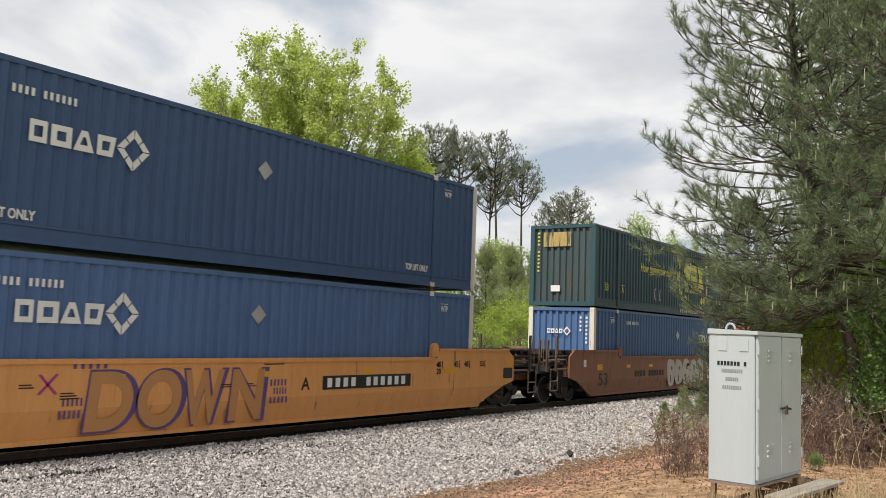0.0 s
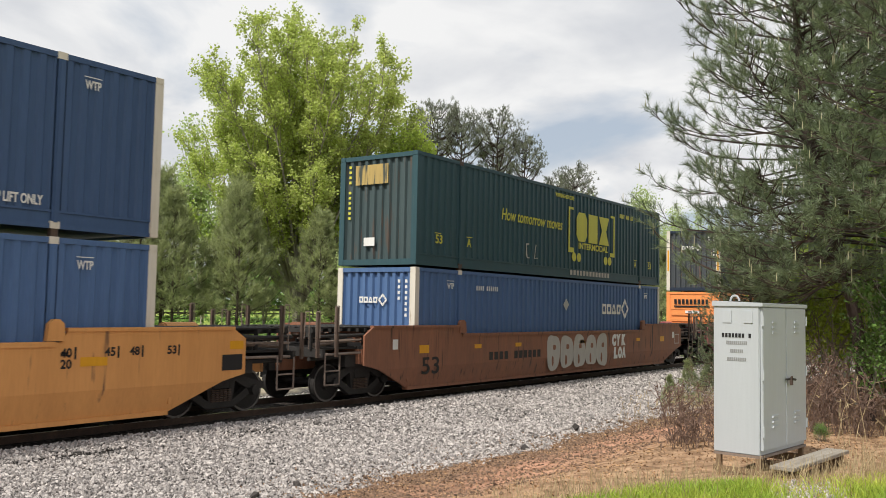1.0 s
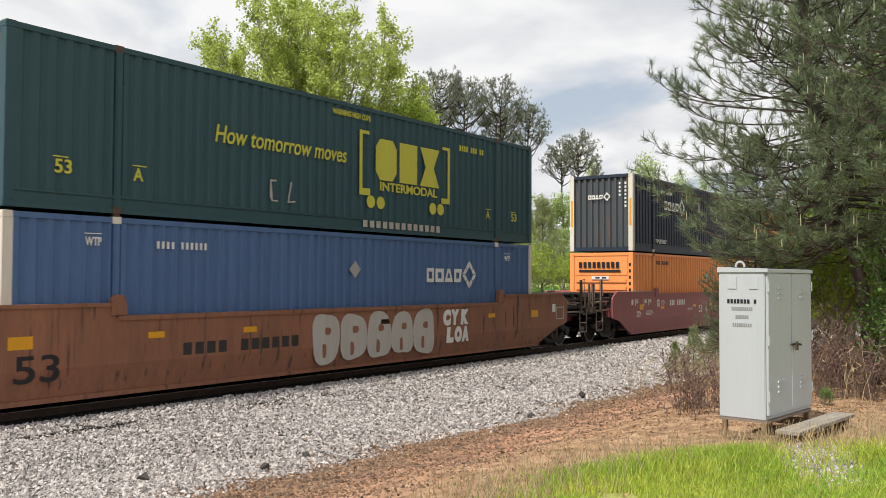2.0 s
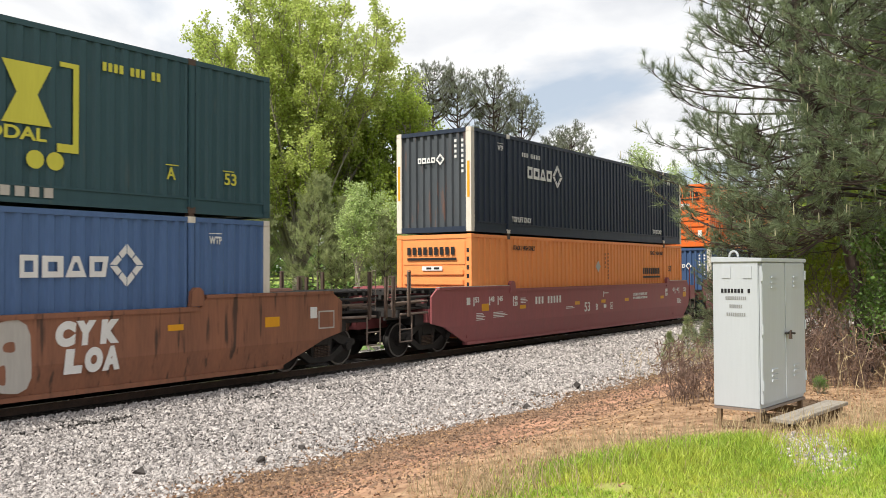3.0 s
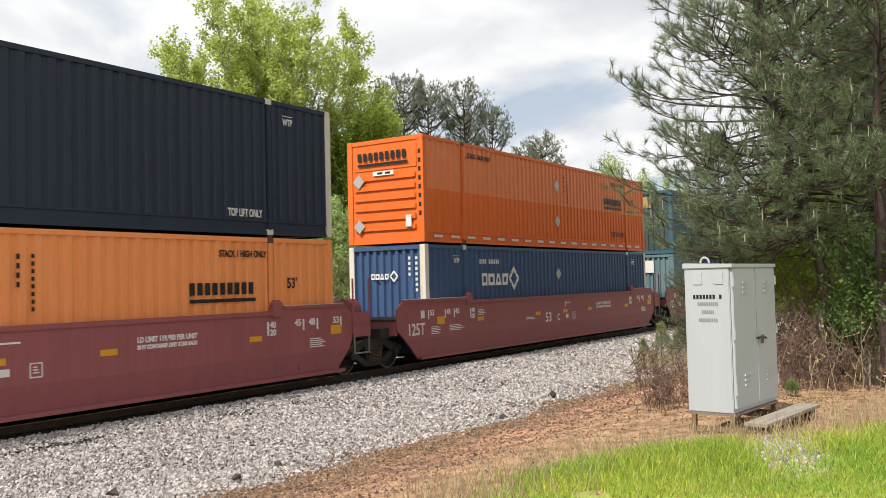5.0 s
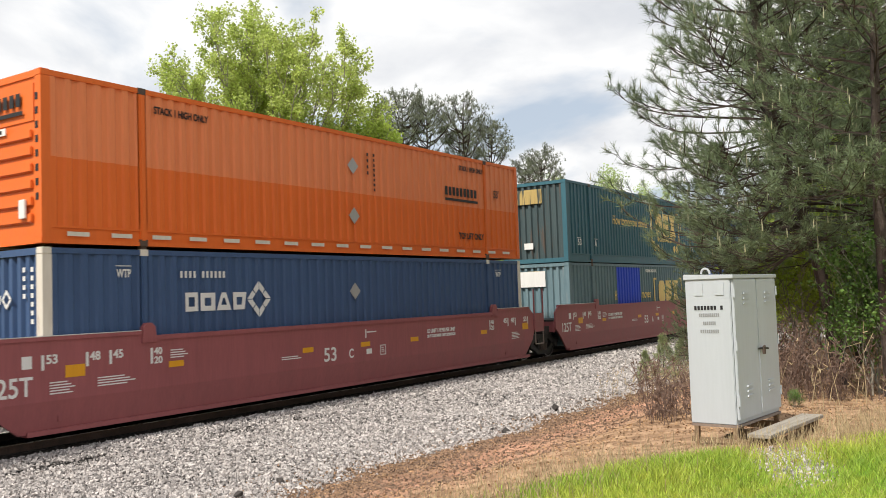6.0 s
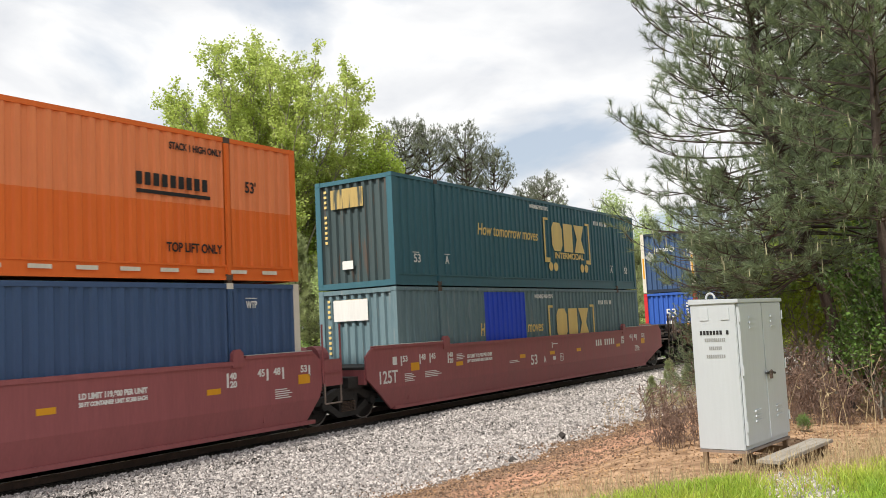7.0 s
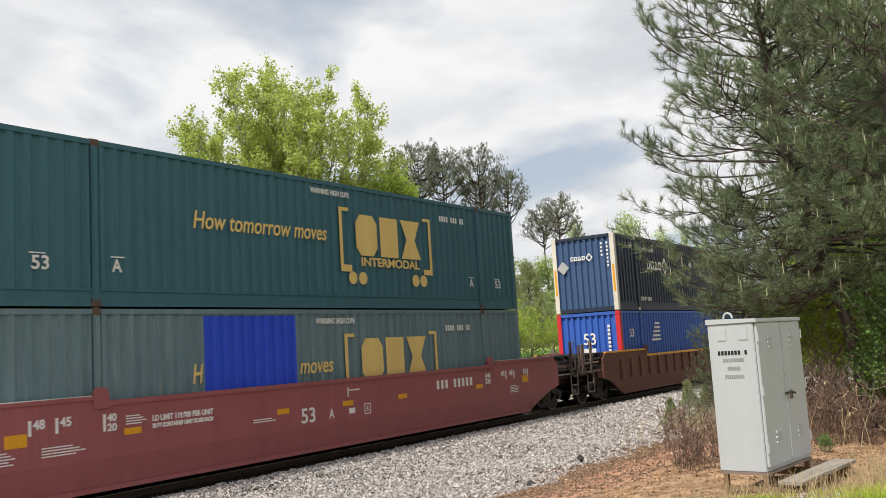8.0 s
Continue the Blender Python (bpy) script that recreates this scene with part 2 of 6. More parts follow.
def earth_material():
    """Ground: grass, red clay, ballast bed and far pasture laid out in strips along the track with ragged edges."""
    m = bpy.data.materials.new("ground")
    m.use_nodes = True
    nt = m.node_tree
    n, link = nt.nodes.new, nt.links.new
    bsdf = nt.nodes["Principled BSDF"]
    geo, sep = n("ShaderNodeNewGeometry"), n("ShaderNodeSeparateXYZ")
    link(geo.outputs["Position"], sep.inputs[0])

    def noise_tex(scale, detail=6):
        t = n("ShaderNodeTexNoise")
        t.inputs["Scale"].default_value, t.inputs["Detail"].default_value = scale, detail
        link(geo.outputs["Position"], t.inputs["Vector"])
        return t.outputs["Fac"]

    def two(c0, c1, fac, lo=0.35, hi=0.65):
        r = n("ShaderNodeValToRGB")
        r.color_ramp.elements[0].position, r.color_ramp.elements[1].position = lo, hi
        r.color_ramp.elements[0].color, r.color_ramp.elements[1].color = (*c0, 1), (*c1, 1)
        link(fac, r.inputs["Fac"])
        return r.outputs[0]

    def edge(at, width, ragged, bend=0.0):
        """0 below y = at, 1 above, with a wandering border that bends in past x = 8."""
        wob = n("ShaderNodeMath")
        wob.operation, wob.inputs[1].default_value = "MULTIPLY_ADD", ragged
        link(noise_tex(0.9, 8), wob.inputs[0])
        past = n("ShaderNodeMath")
        past.operation, past.inputs[1].default_value = "SUBTRACT", 8.0
        link(sep.outputs[0], past.inputs[0])
        pos = n("ShaderNodeMath")
        pos.operation, pos.inputs[1].default_value = "MAXIMUM", 0.0
        link(past.outputs[0], pos.inputs[0])
        slide = n("ShaderNodeMath")
        slide.operation, slide.inputs[1].default_value = "MULTIPLY_ADD", bend
        link(pos.outputs[0], slide.inputs[0])
        link(sep.outputs[1], slide.inputs[2])
        link(slide.outputs[0], wob.inputs[2])
        r = n("ShaderNodeMapRange")
        r.inputs["From Min"].default_value, r.inputs["From Max"].default_value = at + ragged / 2 - width, at + ragged / 2 + width
        link(wob.outputs[0], r.inputs["Value"])
        return r.outputs[0]

    def over(low, high, fac):
        x = n("ShaderNodeMix")
        x.data_type = "RGBA"
        link(fac, x.inputs["Factor"])
        link(low, x.inputs["A"])
        link(high, x.inputs["B"])
        return x.outputs["Result"]

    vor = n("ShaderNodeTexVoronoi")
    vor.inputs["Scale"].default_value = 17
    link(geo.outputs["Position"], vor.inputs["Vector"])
    turf = two((0.28, 0.22, 0.1), (0.3, 0.34, 0.08), noise_tex(1.3))
    soil = two((0.2, 0.12, 0.07), (0.48, 0.32, 0.2), noise_tex(4.5, 10))
    clay = two((0.25, 0.135, 0.085), (0.54, 0.3, 0.2), noise_tex(2.2, 10))
    # pale cell centres, dark rims: shade of the gaps between stones in colour
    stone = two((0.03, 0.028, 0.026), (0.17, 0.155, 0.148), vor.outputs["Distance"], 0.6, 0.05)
    bank = two((0.28, 0.23, 0.17), (0.34, 0.32, 0.22), noise_tex(3.0, 10))
    pasture = two((0.16, 0.25, 0.04), (0.3, 0.36, 0.08), noise_tex(0.15))
    c = over(turf, soil, edge(3.7, 0.35, 1.8, 0.85))
    c = over(c, clay, edge(5.6, 0.8, 3.0))
    c = over(c, two((0.12, 0.072, 0.046), (0.29, 0.19, 0.125), noise_tex(6, 10)), edge(7.0, 0.5, 1.6))
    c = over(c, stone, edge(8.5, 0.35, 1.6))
    # oily track bed, painted darker still for the train's shade over it
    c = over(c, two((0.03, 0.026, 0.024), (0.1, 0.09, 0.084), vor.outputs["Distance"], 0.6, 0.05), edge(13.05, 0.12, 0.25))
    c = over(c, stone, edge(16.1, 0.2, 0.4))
    c = over(c, bank, edge(20.3, 0.4, 1.5))
    c = over(c, pasture, edge(31.0, 3.0, 6.0))
    link(c, bsdf.inputs["Base Color"])
    bsdf.inputs["Roughness"].default_value = 0.95
    bsdf.inputs["Specular IOR Level"].default_value = 0.2
    bn = n("ShaderNodeBump")
    bn.inputs["Strength"].default_value, bn.inputs["Distance"].default_value = 0.7, 0.03
    link(noise_tex(22, 8), bn.inputs["Height"])
    link(bn.outputs[0], bsdf.inputs["Normal"])
    return m


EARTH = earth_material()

# ---------------------------------------------------------------- mesh helpers
def box(bm, x0, x1, y0, y1, z0, z1):
    v = [bm.verts.new(p) for p in ((x0, y0, z0), (x1, y0, z0), (x1, y1, z0), (x0, y1, z0), (x0, y0, z1), (x1, y0, z1), (x1, y1, z1), (x0, y1, z1))]
    for f in ((3, 2, 1, 0), (4, 5, 6, 7), (0, 1, 5, 4), (1, 2, 6, 5), (2, 3, 7, 6), (3, 0, 4, 7)):
        bm.faces.new([v[i] for i in f])


def plate(bm, outline, y0, y1):
    """A sheet in the xz plane with that outline (anticlockwise seen from -y), from y0 (front) to y1."""
    a = [bm.verts.new((x, y0, z)) for x, z in outline]
    b = [bm.verts.new((x, y1, z)) for x, z in outline]
    bm.faces.new(a)
    bm.faces.new(b[::-1])
    for i in range(len(a)):
        j = (i + 1) % len(a)
        bm.faces.new((a[j], a[i], b[i], b[j]))


def profile_x(bm, pts, x0, x1):
    """A rolled section with that outline in y and z, from x0 to x1."""
    a = [bm.verts.new((x0, y, z)) for y, z in pts]
    b = [bm.verts.new((x1, y, z)) for y, z in pts]
    bm.faces.new(a)
    bm.faces.new(b[::-1])
    for i in range(len(pts)):
        j = (i + 1) % len(pts)
        bm.faces.new((a[j], a[i], b[i], b[j]))
    bmesh.ops.recalc_face_normals(bm, faces=bm.faces[:])


def tube(bm, p, q, r0, r1=None, sides=8):
    p, q = Vector(p), Vector(q)
    r1 = r0 if r1 is None else r1
    way = (q - p).normalized()
    u = way.orthogonal().normalized()
    w = way.cross(u)
    rings = []
    for c, r in ((p, r0), (q, r1)):
        rings.append([bm.verts.new(c + r * (math.cos(2 * math.pi * k / sides) * u + math.sin(2 * math.pi * k / sides) * w)) for k in range(sides)])
    for k in range(sides):
        j = (k + 1) % sides
        bm.faces.new((rings[0][k], rings[0][j], rings[1][j], rings[1][k]))
    bm.faces.new(rings[0][::-1])
    bm.faces.new(rings[1])


def path_tube(bm, points, r, sides=6):
    for p, q in zip(points, points[1:]):
        tube(bm, p, q, r, r, sides)


def part(name, bm, mat, parent=None, label="", bevel=0.0):
    if bevel:
        bmesh.ops.bevel(bm, geom=bm.edges[:], offset=bevel, segments=2, affect="EDGES")
    me = bpy.data.meshes.new(name)
    bm.to_mesh(me)
    bm.free()
    me.materials.append(mat)
    ob = new(name, me)
    if parent:
        ob.parent = parent
    if label:
        ob["label"] = label
    return ob


def part_of(name, me, mat, parent=None, at=None, label=""):
    """Another object on mesh data that exists already."""
    if mat and not me.materials:
        me.materials.append(mat)
    ob = new(name, me)
    if parent:
        ob.parent = parent
    if at is not None:
        ob.matrix_basis = at
    if label:
        ob["label"] = label
    return ob


def boxes(name, mat, parent, *dims, label="", bevel=0.0):
    bm = bmesh.new()
    for d in dims:
        box(bm, *d)
    return part(name, bm, mat, parent, label, bevel)


def raw_mesh(name, verts, faces):
    me = bpy.data.meshes.new(name)
    me.from_pydata(np.asarray(verts).tolist(), [], np.asarray(faces).tolist())
    me.update()
    return me


def writing(name, text, height, mat, parent, x, y, z, rz=0.0, lean=0.0, width=None, bold=0.006):
    """Raised lettering with its lower left corner at (x, y, z), facing -y (turned by rz)."""
    cu = bpy.data.curves.new(name, "FONT")
    cu.body, cu.size, cu.extrude, cu.shear, cu.offset = text, height / 0.7, 0.002, lean, bold
    tmp = bpy.data.objects.new(name, cu)
    scene.collection.objects.link(tmp)
    bpy.context.view_layer.update()
    me = bpy.data.meshes.new_from_object(tmp.evaluated_get(bpy.context.evaluated_depsgraph_get()))
    bpy.data.objects.remove(tmp)
    bpy.data.curves.remove(cu)
    co = np.array([v.co[:] for v in me.vertices])
    if width and len(co):
        k = width / max(co[:, 0].max() - co[:, 0].min(), 1e-6)
        for v in me.vertices:
            v.co.x *= k
    ob = part_of(name, me, None, parent, pose(x, y, z, 90, 0, rz))
    me.materials.clear()
    me.materials.append(mat)
    return ob


def bars(name, count, width, height, mat, parent, x, y, z, gap=0.28, upright=False, rz=0.0, skip=()):
    """A row (or column) of plain bars standing for marks that are not spelled out."""
    bm = bmesh.new()
    step = (height if upright else width) / count
    for k in range(count):
        if k in skip:
            continue
        if upright:
            top = height - k * step
            plate(bm, [(0, top - step * (1 - gap)), (width, top - step * (1 - gap)), (width, top), (0, top)], -0.002, 0.002)
        else:
            a, b = k * step, k * step + step * (1 - gap)
            plate(bm, [(a, 0), (b, 0), (b, height), (a, height)], -0.002, 0.002)
    ob = part(name, bm, mat, parent)
    ob.matrix_basis = pose(x, y, z, 0, 0, rz)
    if count > 1:
        ob["kind"] = "stuff"
    return ob


def shapes(name, outlines, mat, parent, x, y, z, rz=0.0, label=""):
    bm = bmesh.new()
    for o in outlines:
        plate(bm, o, -0.002, 0.002)
    bmesh.ops.recalc_face_normals(bm, faces=bm.faces[:])
    ob = part(name, bm, mat, parent, label)
    ob.matrix_basis = pose(x, y, z, 0, 0, rz)
    if len(outlines) > 2:
        ob["kind"] = "stuff"
    return ob
# ---------------------------------------------------------------- ground and track
YC = 14.61                      # centre of the track; the rails' tops lie at z = 0


def ground_height(x, y):
    prof_y = [-400, -30, 0, 3.3, 4.6, 6.5, 8.4, 10.5, 12.4, 13.0, 16.2, 16.9, 19.0, 21.0, 26.0, 34.0, 60.0, 120.0, 900.0]
    prof_z = [0.6, 0.5, 0.42, 0.40, 0.26, -0.14, -0.42, -0.42, -0.24, -0.13, -0.13, -0.3, -0.6, -0.5, 0.6, 0.8, 0.9, 1.3, 1.6]
    return np.interp(y, prof_y, prof_z)


def rough_ground(x, y):
    z = ground_height(x, y)
    k = np.where((y > 12.6) & (y < 16.6), 0.0, 1.0)
    return z + k * (0.05 * np.sin(0.9 * x + 1.3 * y) * np.cos(0.5 * x - 0.8 * y) + 0.018 * np.sin(3.1 * x) * np.sin(2.7 * y + x))


def make_ground():
    xs = np.unique(np.concatenate([np.linspace(-600, -40, 15), np.linspace(-40, 0, 41), np.linspace(0, 45, 226), np.linspace(45, 120, 76), np.linspace(120, 1500, 20)]))
    ys = np.unique(np.concatenate([np.linspace(-400, -10, 14), np.linspace(-10, 2, 25), np.linspace(2, 20, 121), np.linspace(20, 60, 41), np.linspace(60, 900, 20)]))
    gx, gy = np.meshgrid(xs, ys)
    verts = np.stack([gx.ravel(), gy.ravel(), rough_ground(gx, gy).ravel()], 1)
    nx, ny = len(xs), len(ys)
    i = (np.arange(ny - 1)[:, None] * nx + np.arange(nx - 1)[None]).ravel()
    me = raw_mesh("ground", verts, np.stack([i, i + 1, i + nx + 1, i + nx], 1))
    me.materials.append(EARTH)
    for p in me.polygons:
        p.use_smooth = True
    tagged(new("ground", me), "red clay trackside ground with grass verge and ballast bed", "ground", kind="structure")


make_ground()


def make_track():
    for side, name in ((-0.755, "rail"), (0.755, "rail")):
        rail = new(name)
        tagged(rail, "rusty steel rail with a polished running surface", "rail", "rails of the track", "structure")
        bm = bmesh.new()
        for a, b in ((-60, 20), (20, 60), (60, 220)):
            box(bm, a, b, YC + side - 0.07, YC + side + 0.07, -0.172, -0.155)
            box(bm, a, b, YC + side - 0.012, YC + side + 0.012, -0.155, -0.04)
            box(bm, a, b, YC + side - 0.036, YC + side + 0.036, -0.04, -0.005)
        part("rail_body", bm, RAIL_STEEL, rail)
        boxes("running_surface", RAIL_TOP, rail, (-60, 220, YC + side - 0.03, YC + side + 0.03, -0.004, 0.0))
    bm = bmesh.new()
    box(bm, -0.115, 0.115, -1.3, 1.3, -0.33, -0.175)
    bmesh.ops.bevel(bm, geom=bm.edges[:], offset=0.012, segments=1, affect="EDGES")
    me = bpy.data.meshes.new("tie")
    bm.to_mesh(me)
    bm.free()
    me.materials.append(TIE_WOOD)
    ties = new("track_ties")
    tagged(ties, "dark creosoted timber ties half sunk in ballast", "ties", kind="structure")
    for k in range(150):
        part_of("tie", me, None, ties, pose(-6 + 0.52 * k, YC + random.uniform(-0.03, 0.03), random.uniform(-0.01, 0.015), 0, 0, random.uniform(-1, 1)))


make_track()

# ---------------------------------------------------------------- shipping containers
LONG, HALF, TALL = 16.154, 1.295, 2.896


def corrugated(bm, a, b, out, z0, z1, axis="x", pitch=0.272, deep=0.034, sign=-1):
    """A trapezoidal sheet from a to b along x (facing sign * y) or along y (facing sign * x)."""
    count = max(1, round((b - a) / pitch))
    step = (b - a) / count
    line = []
    for k in range(count):
        s = a + k * step
        line += [(s, 0), (s + step * 0.36, 0), (s + step * 0.5, deep), (s + step * 0.86, deep)]
    line.append((b, 0))
    low, high = [], []
    for s, d in line:
        off = out - sign * d
        p = (s, off) if axis == "x" else (off, s)
        low.append(bm.verts.new((*p, z0)))
        high.append(bm.verts.new((*p, z1)))
    flip = (sign < 0) == (axis == "x")
    for i in range(len(line) - 1):
        f = (low[i], low[i + 1], high[i + 1], high[i])
        bm.faces.new(f if flip else f[::-1])


def container(label, side, trim, post, height=TALL, band=None, end=None, ribbed_end=False, lower_side=None):
    """A 53 ft domestic container. Its origin is the bottom of its front end, halfway across."""
    c = new("shipping_container")
    tagged(c, label, "shipping container", "containers on the train")
    bot = 0.3 if band else 0.17
    top = height - 0.1
    end = end or side
    for sgn in (-1, 1):
        bm = bmesh.new()
        split = 1.45 if lower_side else None
        for a, b in ((0.17, 1.89), (2.08, 14.08), (14.27, LONG - 0.17)):
            corrugated(bm, a, b, sgn * (HALF - 0.012), split or bot, top, "x", sign=sgn)
        part("side_wall", bm, side, c)
        if lower_side:
            bm = bmesh.new()
            for a, b in ((0.17, 1.89), (2.08, 14.08), (14.27, LONG - 0.17)):
                corrugated(bm, a, b, sgn * (HALF - 0.012), bot, split, "x", sign=sgn)
            part("repainted_side_wall", bm, lower_side, c, "brighter orange repainted lower side wall")
        y0, y1 = sorted((sgn * HALF, sgn * (HALF - 0.07)))
        boxes("top_rail", trim, c, (0.17, LONG - 0.17, y0, y1, top - 0.002, height - 0.01))
        bm = bmesh.new()
        rail = [(0.004, 0.0), (0.09, 0.0), (0.09, bot + 0.003), (0.008, bot + 0.003), (0.008, bot - 0.035), (0.03, bot - 0.035), (0.03, 0.075), (0.004, 0.075)]
        profile_x(bm, [(sgn * (HALF - d), z) for d, z in rail], 0.17, LONG - 0.17)
        part("bottom_rail", bm, trim, c)
        for px in (1.89, 14.08):
            bm = bmesh.new()
            box(bm, px + 0.028, px + 0.165, *sorted((sgn * (HALF + 0.002), sgn * (HALF - 0.08))), 0.012, height - 0.006)
            box(bm, px + 0.06, px + 0.13, *sorted((sgn * (HALF + 0.012), sgn * HALF)), 0.1, height - 0.15)
            part("lift_post", bm, trim, c)
            for z in (0.0, height - 0.118):
                bm = bmesh.new()
                box(bm, px + 0.01, px + 0.18, *sorted((sgn * (HALF + 0.006), sgn * (HALF - 0.1))), z, z + 0.118)
                part("lift_casting", bm, post if post is CREAM else RAIL_STEEL, c)
        for px in (0.0, LONG - 0.17):
            bm = bmesh.new()
            box(bm, px, px + 0.17, *sorted((sgn * (HALF + 0.002), sgn * (HALF - 0.17))), 0.118, height - 0.118)
            part("corner_post", bm, post, c)
            for z in (0.0, height - 0.118):
                bm = bmesh.new()
                ex = 0.004 if px else -0.004
                box(bm, px + min(ex, 0), px + 0.17 + max(ex, 0), *sorted((sgn * (HALF + 0.005), sgn * (HALF - 0.17))), z, z + 0.118)
                part("corner_casting", bm, post, c, bevel=0.01)
    for x, sgn in ((0.03, -1), (LONG - 0.03, 1)):
        bm = bmesh.new()
        if ribbed_end and sgn < 0:
            box(bm, x, x + 0.03, -HALF + 0.17, HALF - 0.17, 0.15, height - 0.12)
            for z in np.linspace(0.35, height - 1.15, 6):
                boxes("door_rib", end, c, (x - 0.05, x, -HALF + 0.26, HALF - 0.26, z, z + 0.16), bevel=0.018)
            boxes("door_panel", end, c, (x - 0.02, x, -HALF + 0.22, HALF - 0.22, height - 0.85, height - 0.22))
        else:
            corrugated(bm, -HALF + 0.17, HALF - 0.17, x, 0.15, height - 0.12, "y", 0.25, 0.065, sgn)
        part("end_wall", bm, end, c)
        boxes("end_sill", trim, c, (*sorted((x - 0.02 * sgn, x + 0.025 * sgn)), -HALF + 0.17, HALF - 0.17, 0.0, 0.152))
        boxes("end_header", trim, c, (*sorted((x - 0.02 * sgn, x + 0.025 * sgn)), -HALF + 0.17, HALF - 0.17, height - 0.122, height - 0.008))
    bm = bmesh.new()
    box(bm, 0.05, LONG - 0.05, -HALF + 0.05, HALF - 0.05, height - 0.05, height - 0.02)
    for x in np.arange(0.4, LONG - 0.3, 0.45):
        box(bm, x, x + 0.12, -HALF + 0.15, HALF - 0.15, height - 0.02, height - 0.004)
    part("roof", bm, trim, c)
    boxes("floor", trim, c, (0.1, LONG - 0.1, -HALF + 0.09, HALF - 0.09, 0.04, 0.12))
    return c


SIDE = -HALF - 0.004


def diamond(cx, cz, r):
    return [(cx, cz - r), (cx + r, cz), (cx, cz + r), (cx - r, cz)]


def emblem(cx, cz, r, wide=0.9):
    """A ring of eight broken chevrons in the shape of a diamond."""
    out = []
    for sx, sz in ((1, 1), (-1, 1), (-1, -1), (1, -1)):
        for a, b in ((0.03, 0.47), (0.53, 0.97)):
            pts = []
            for k, s in ((a, 1.0), (b, 1.0), (b, 0.58), (a, 0.58)):
                pts.append((cx + sx * r * wide * s * k, cz + sz * r * s * (1 - k)))
            out.append(pts)
    return out


def lens_mark(x, z, w, h, end=False):
    """Four plain shapes (block, wide block, wedge, bow tie) and the diamond emblem beside them."""
    u = w / 4.2
    def hollow(o, k):
        """A closed outline of even width, as four or so strips."""
        cx, cz = sum(q[0] for q in o) / len(o), sum(q[1] for q in o) / len(o)
        inner = [(cx + (q[0] - cx) * k, cz + (q[1] - cz) * k) for q in o]
        return [[o[i], o[(i + 1) % len(o)], inner[(i + 1) % len(o)], inner[i]] for i in range(len(o))]

    box_a = [(x, z), (x + 0.8 * u, z), (x + 0.8 * u, z + h), (x, z + h)]
    box_b = [(x + 0.98 * u, z), (x + 1.95 * u, z), (x + 1.95 * u, z + 0.97 * h), (x + 0.98 * u, z + 0.97 * h)]
    wedge = [(x + 2.05 * u, z), (x + 3.05 * u, z), (x + 2.7 * u, z + 0.97 * h), (x + 2.4 * u, z + 0.97 * h)]
    slab = [(x + 3.2 * u, z), (x + 4.0 * u, z), (x + 4.15 * u, z + 0.97 * h), (x + 3.2 * u, z + 0.97 * h)]
    return hollow(box_a, 0.5) + hollow(box_b, 0.45) + hollow(wedge, 0.4) + hollow(slab, 0.45)


def blue_line_marks(c, height=TALL, mark_x=3.12, mark_z=1.62, ident_x=2.79, ident_z=2.34, lift_only=True, placard=(8.17, 2.0), size=1.0, end_marks=True):
    """White markings of the blue containers."""
    bars("painted_mark", 11, 1.16 * size, 0.13, WHITE, c, ident_x, SIDE, ident_z, 0.5, skip=(4,))
    shapes("painted_emblem", lens_mark(0, 0, 1.58 * size, 0.36 * size) + emblem(1.92 * size, 0.2 * size, 0.38 * size), WHITE, c, mark_x, SIDE, mark_z, label="white painted emblem")
    for x in (1.4, 14.6):
        writing("lettering", "WTP", 0.14, WHITE, c, x, SIDE, height - 0.5, width=0.3)
        boxes("painted_line", WHITE, c, (x - 0.02, x + 0.3, SIDE - 0.002, SIDE + 0.002, height - 0.31, height - 0.295))
    if lift_only:
        for x in (2.18, 13.0):
            writing("lettering", "TOP LIFT ONLY", 0.15, WHITE, c, x, SIDE, 0.36, width=1.15 if x < 5 else 0.95)
    if placard:
        px, pz = placard
        shapes("placard_holder", [diamond(0, 0, 0.2)], SILVER, c, px, SIDE - 0.006, pz, label="diamond shaped metal placard holder")
    if end_marks:
        shapes("painted_emblem", lens_mark(0, 0, 0.62, 0.16) + emblem(0.78, 0.08, 0.17), WHITE, c, -0.006, 0.52, height - 0.92, rz=-90)
        bars("painted_mark", 7, 0.07, 1.0, WHITE, c, -0.006, -0.98, height - 1.32, 0.45, True, -90)
        bars("painted_mark", 4, 0.07, 0.58, WHITE, c, -0.006, -0.75, height - 0.9, 0.45, True, -90)


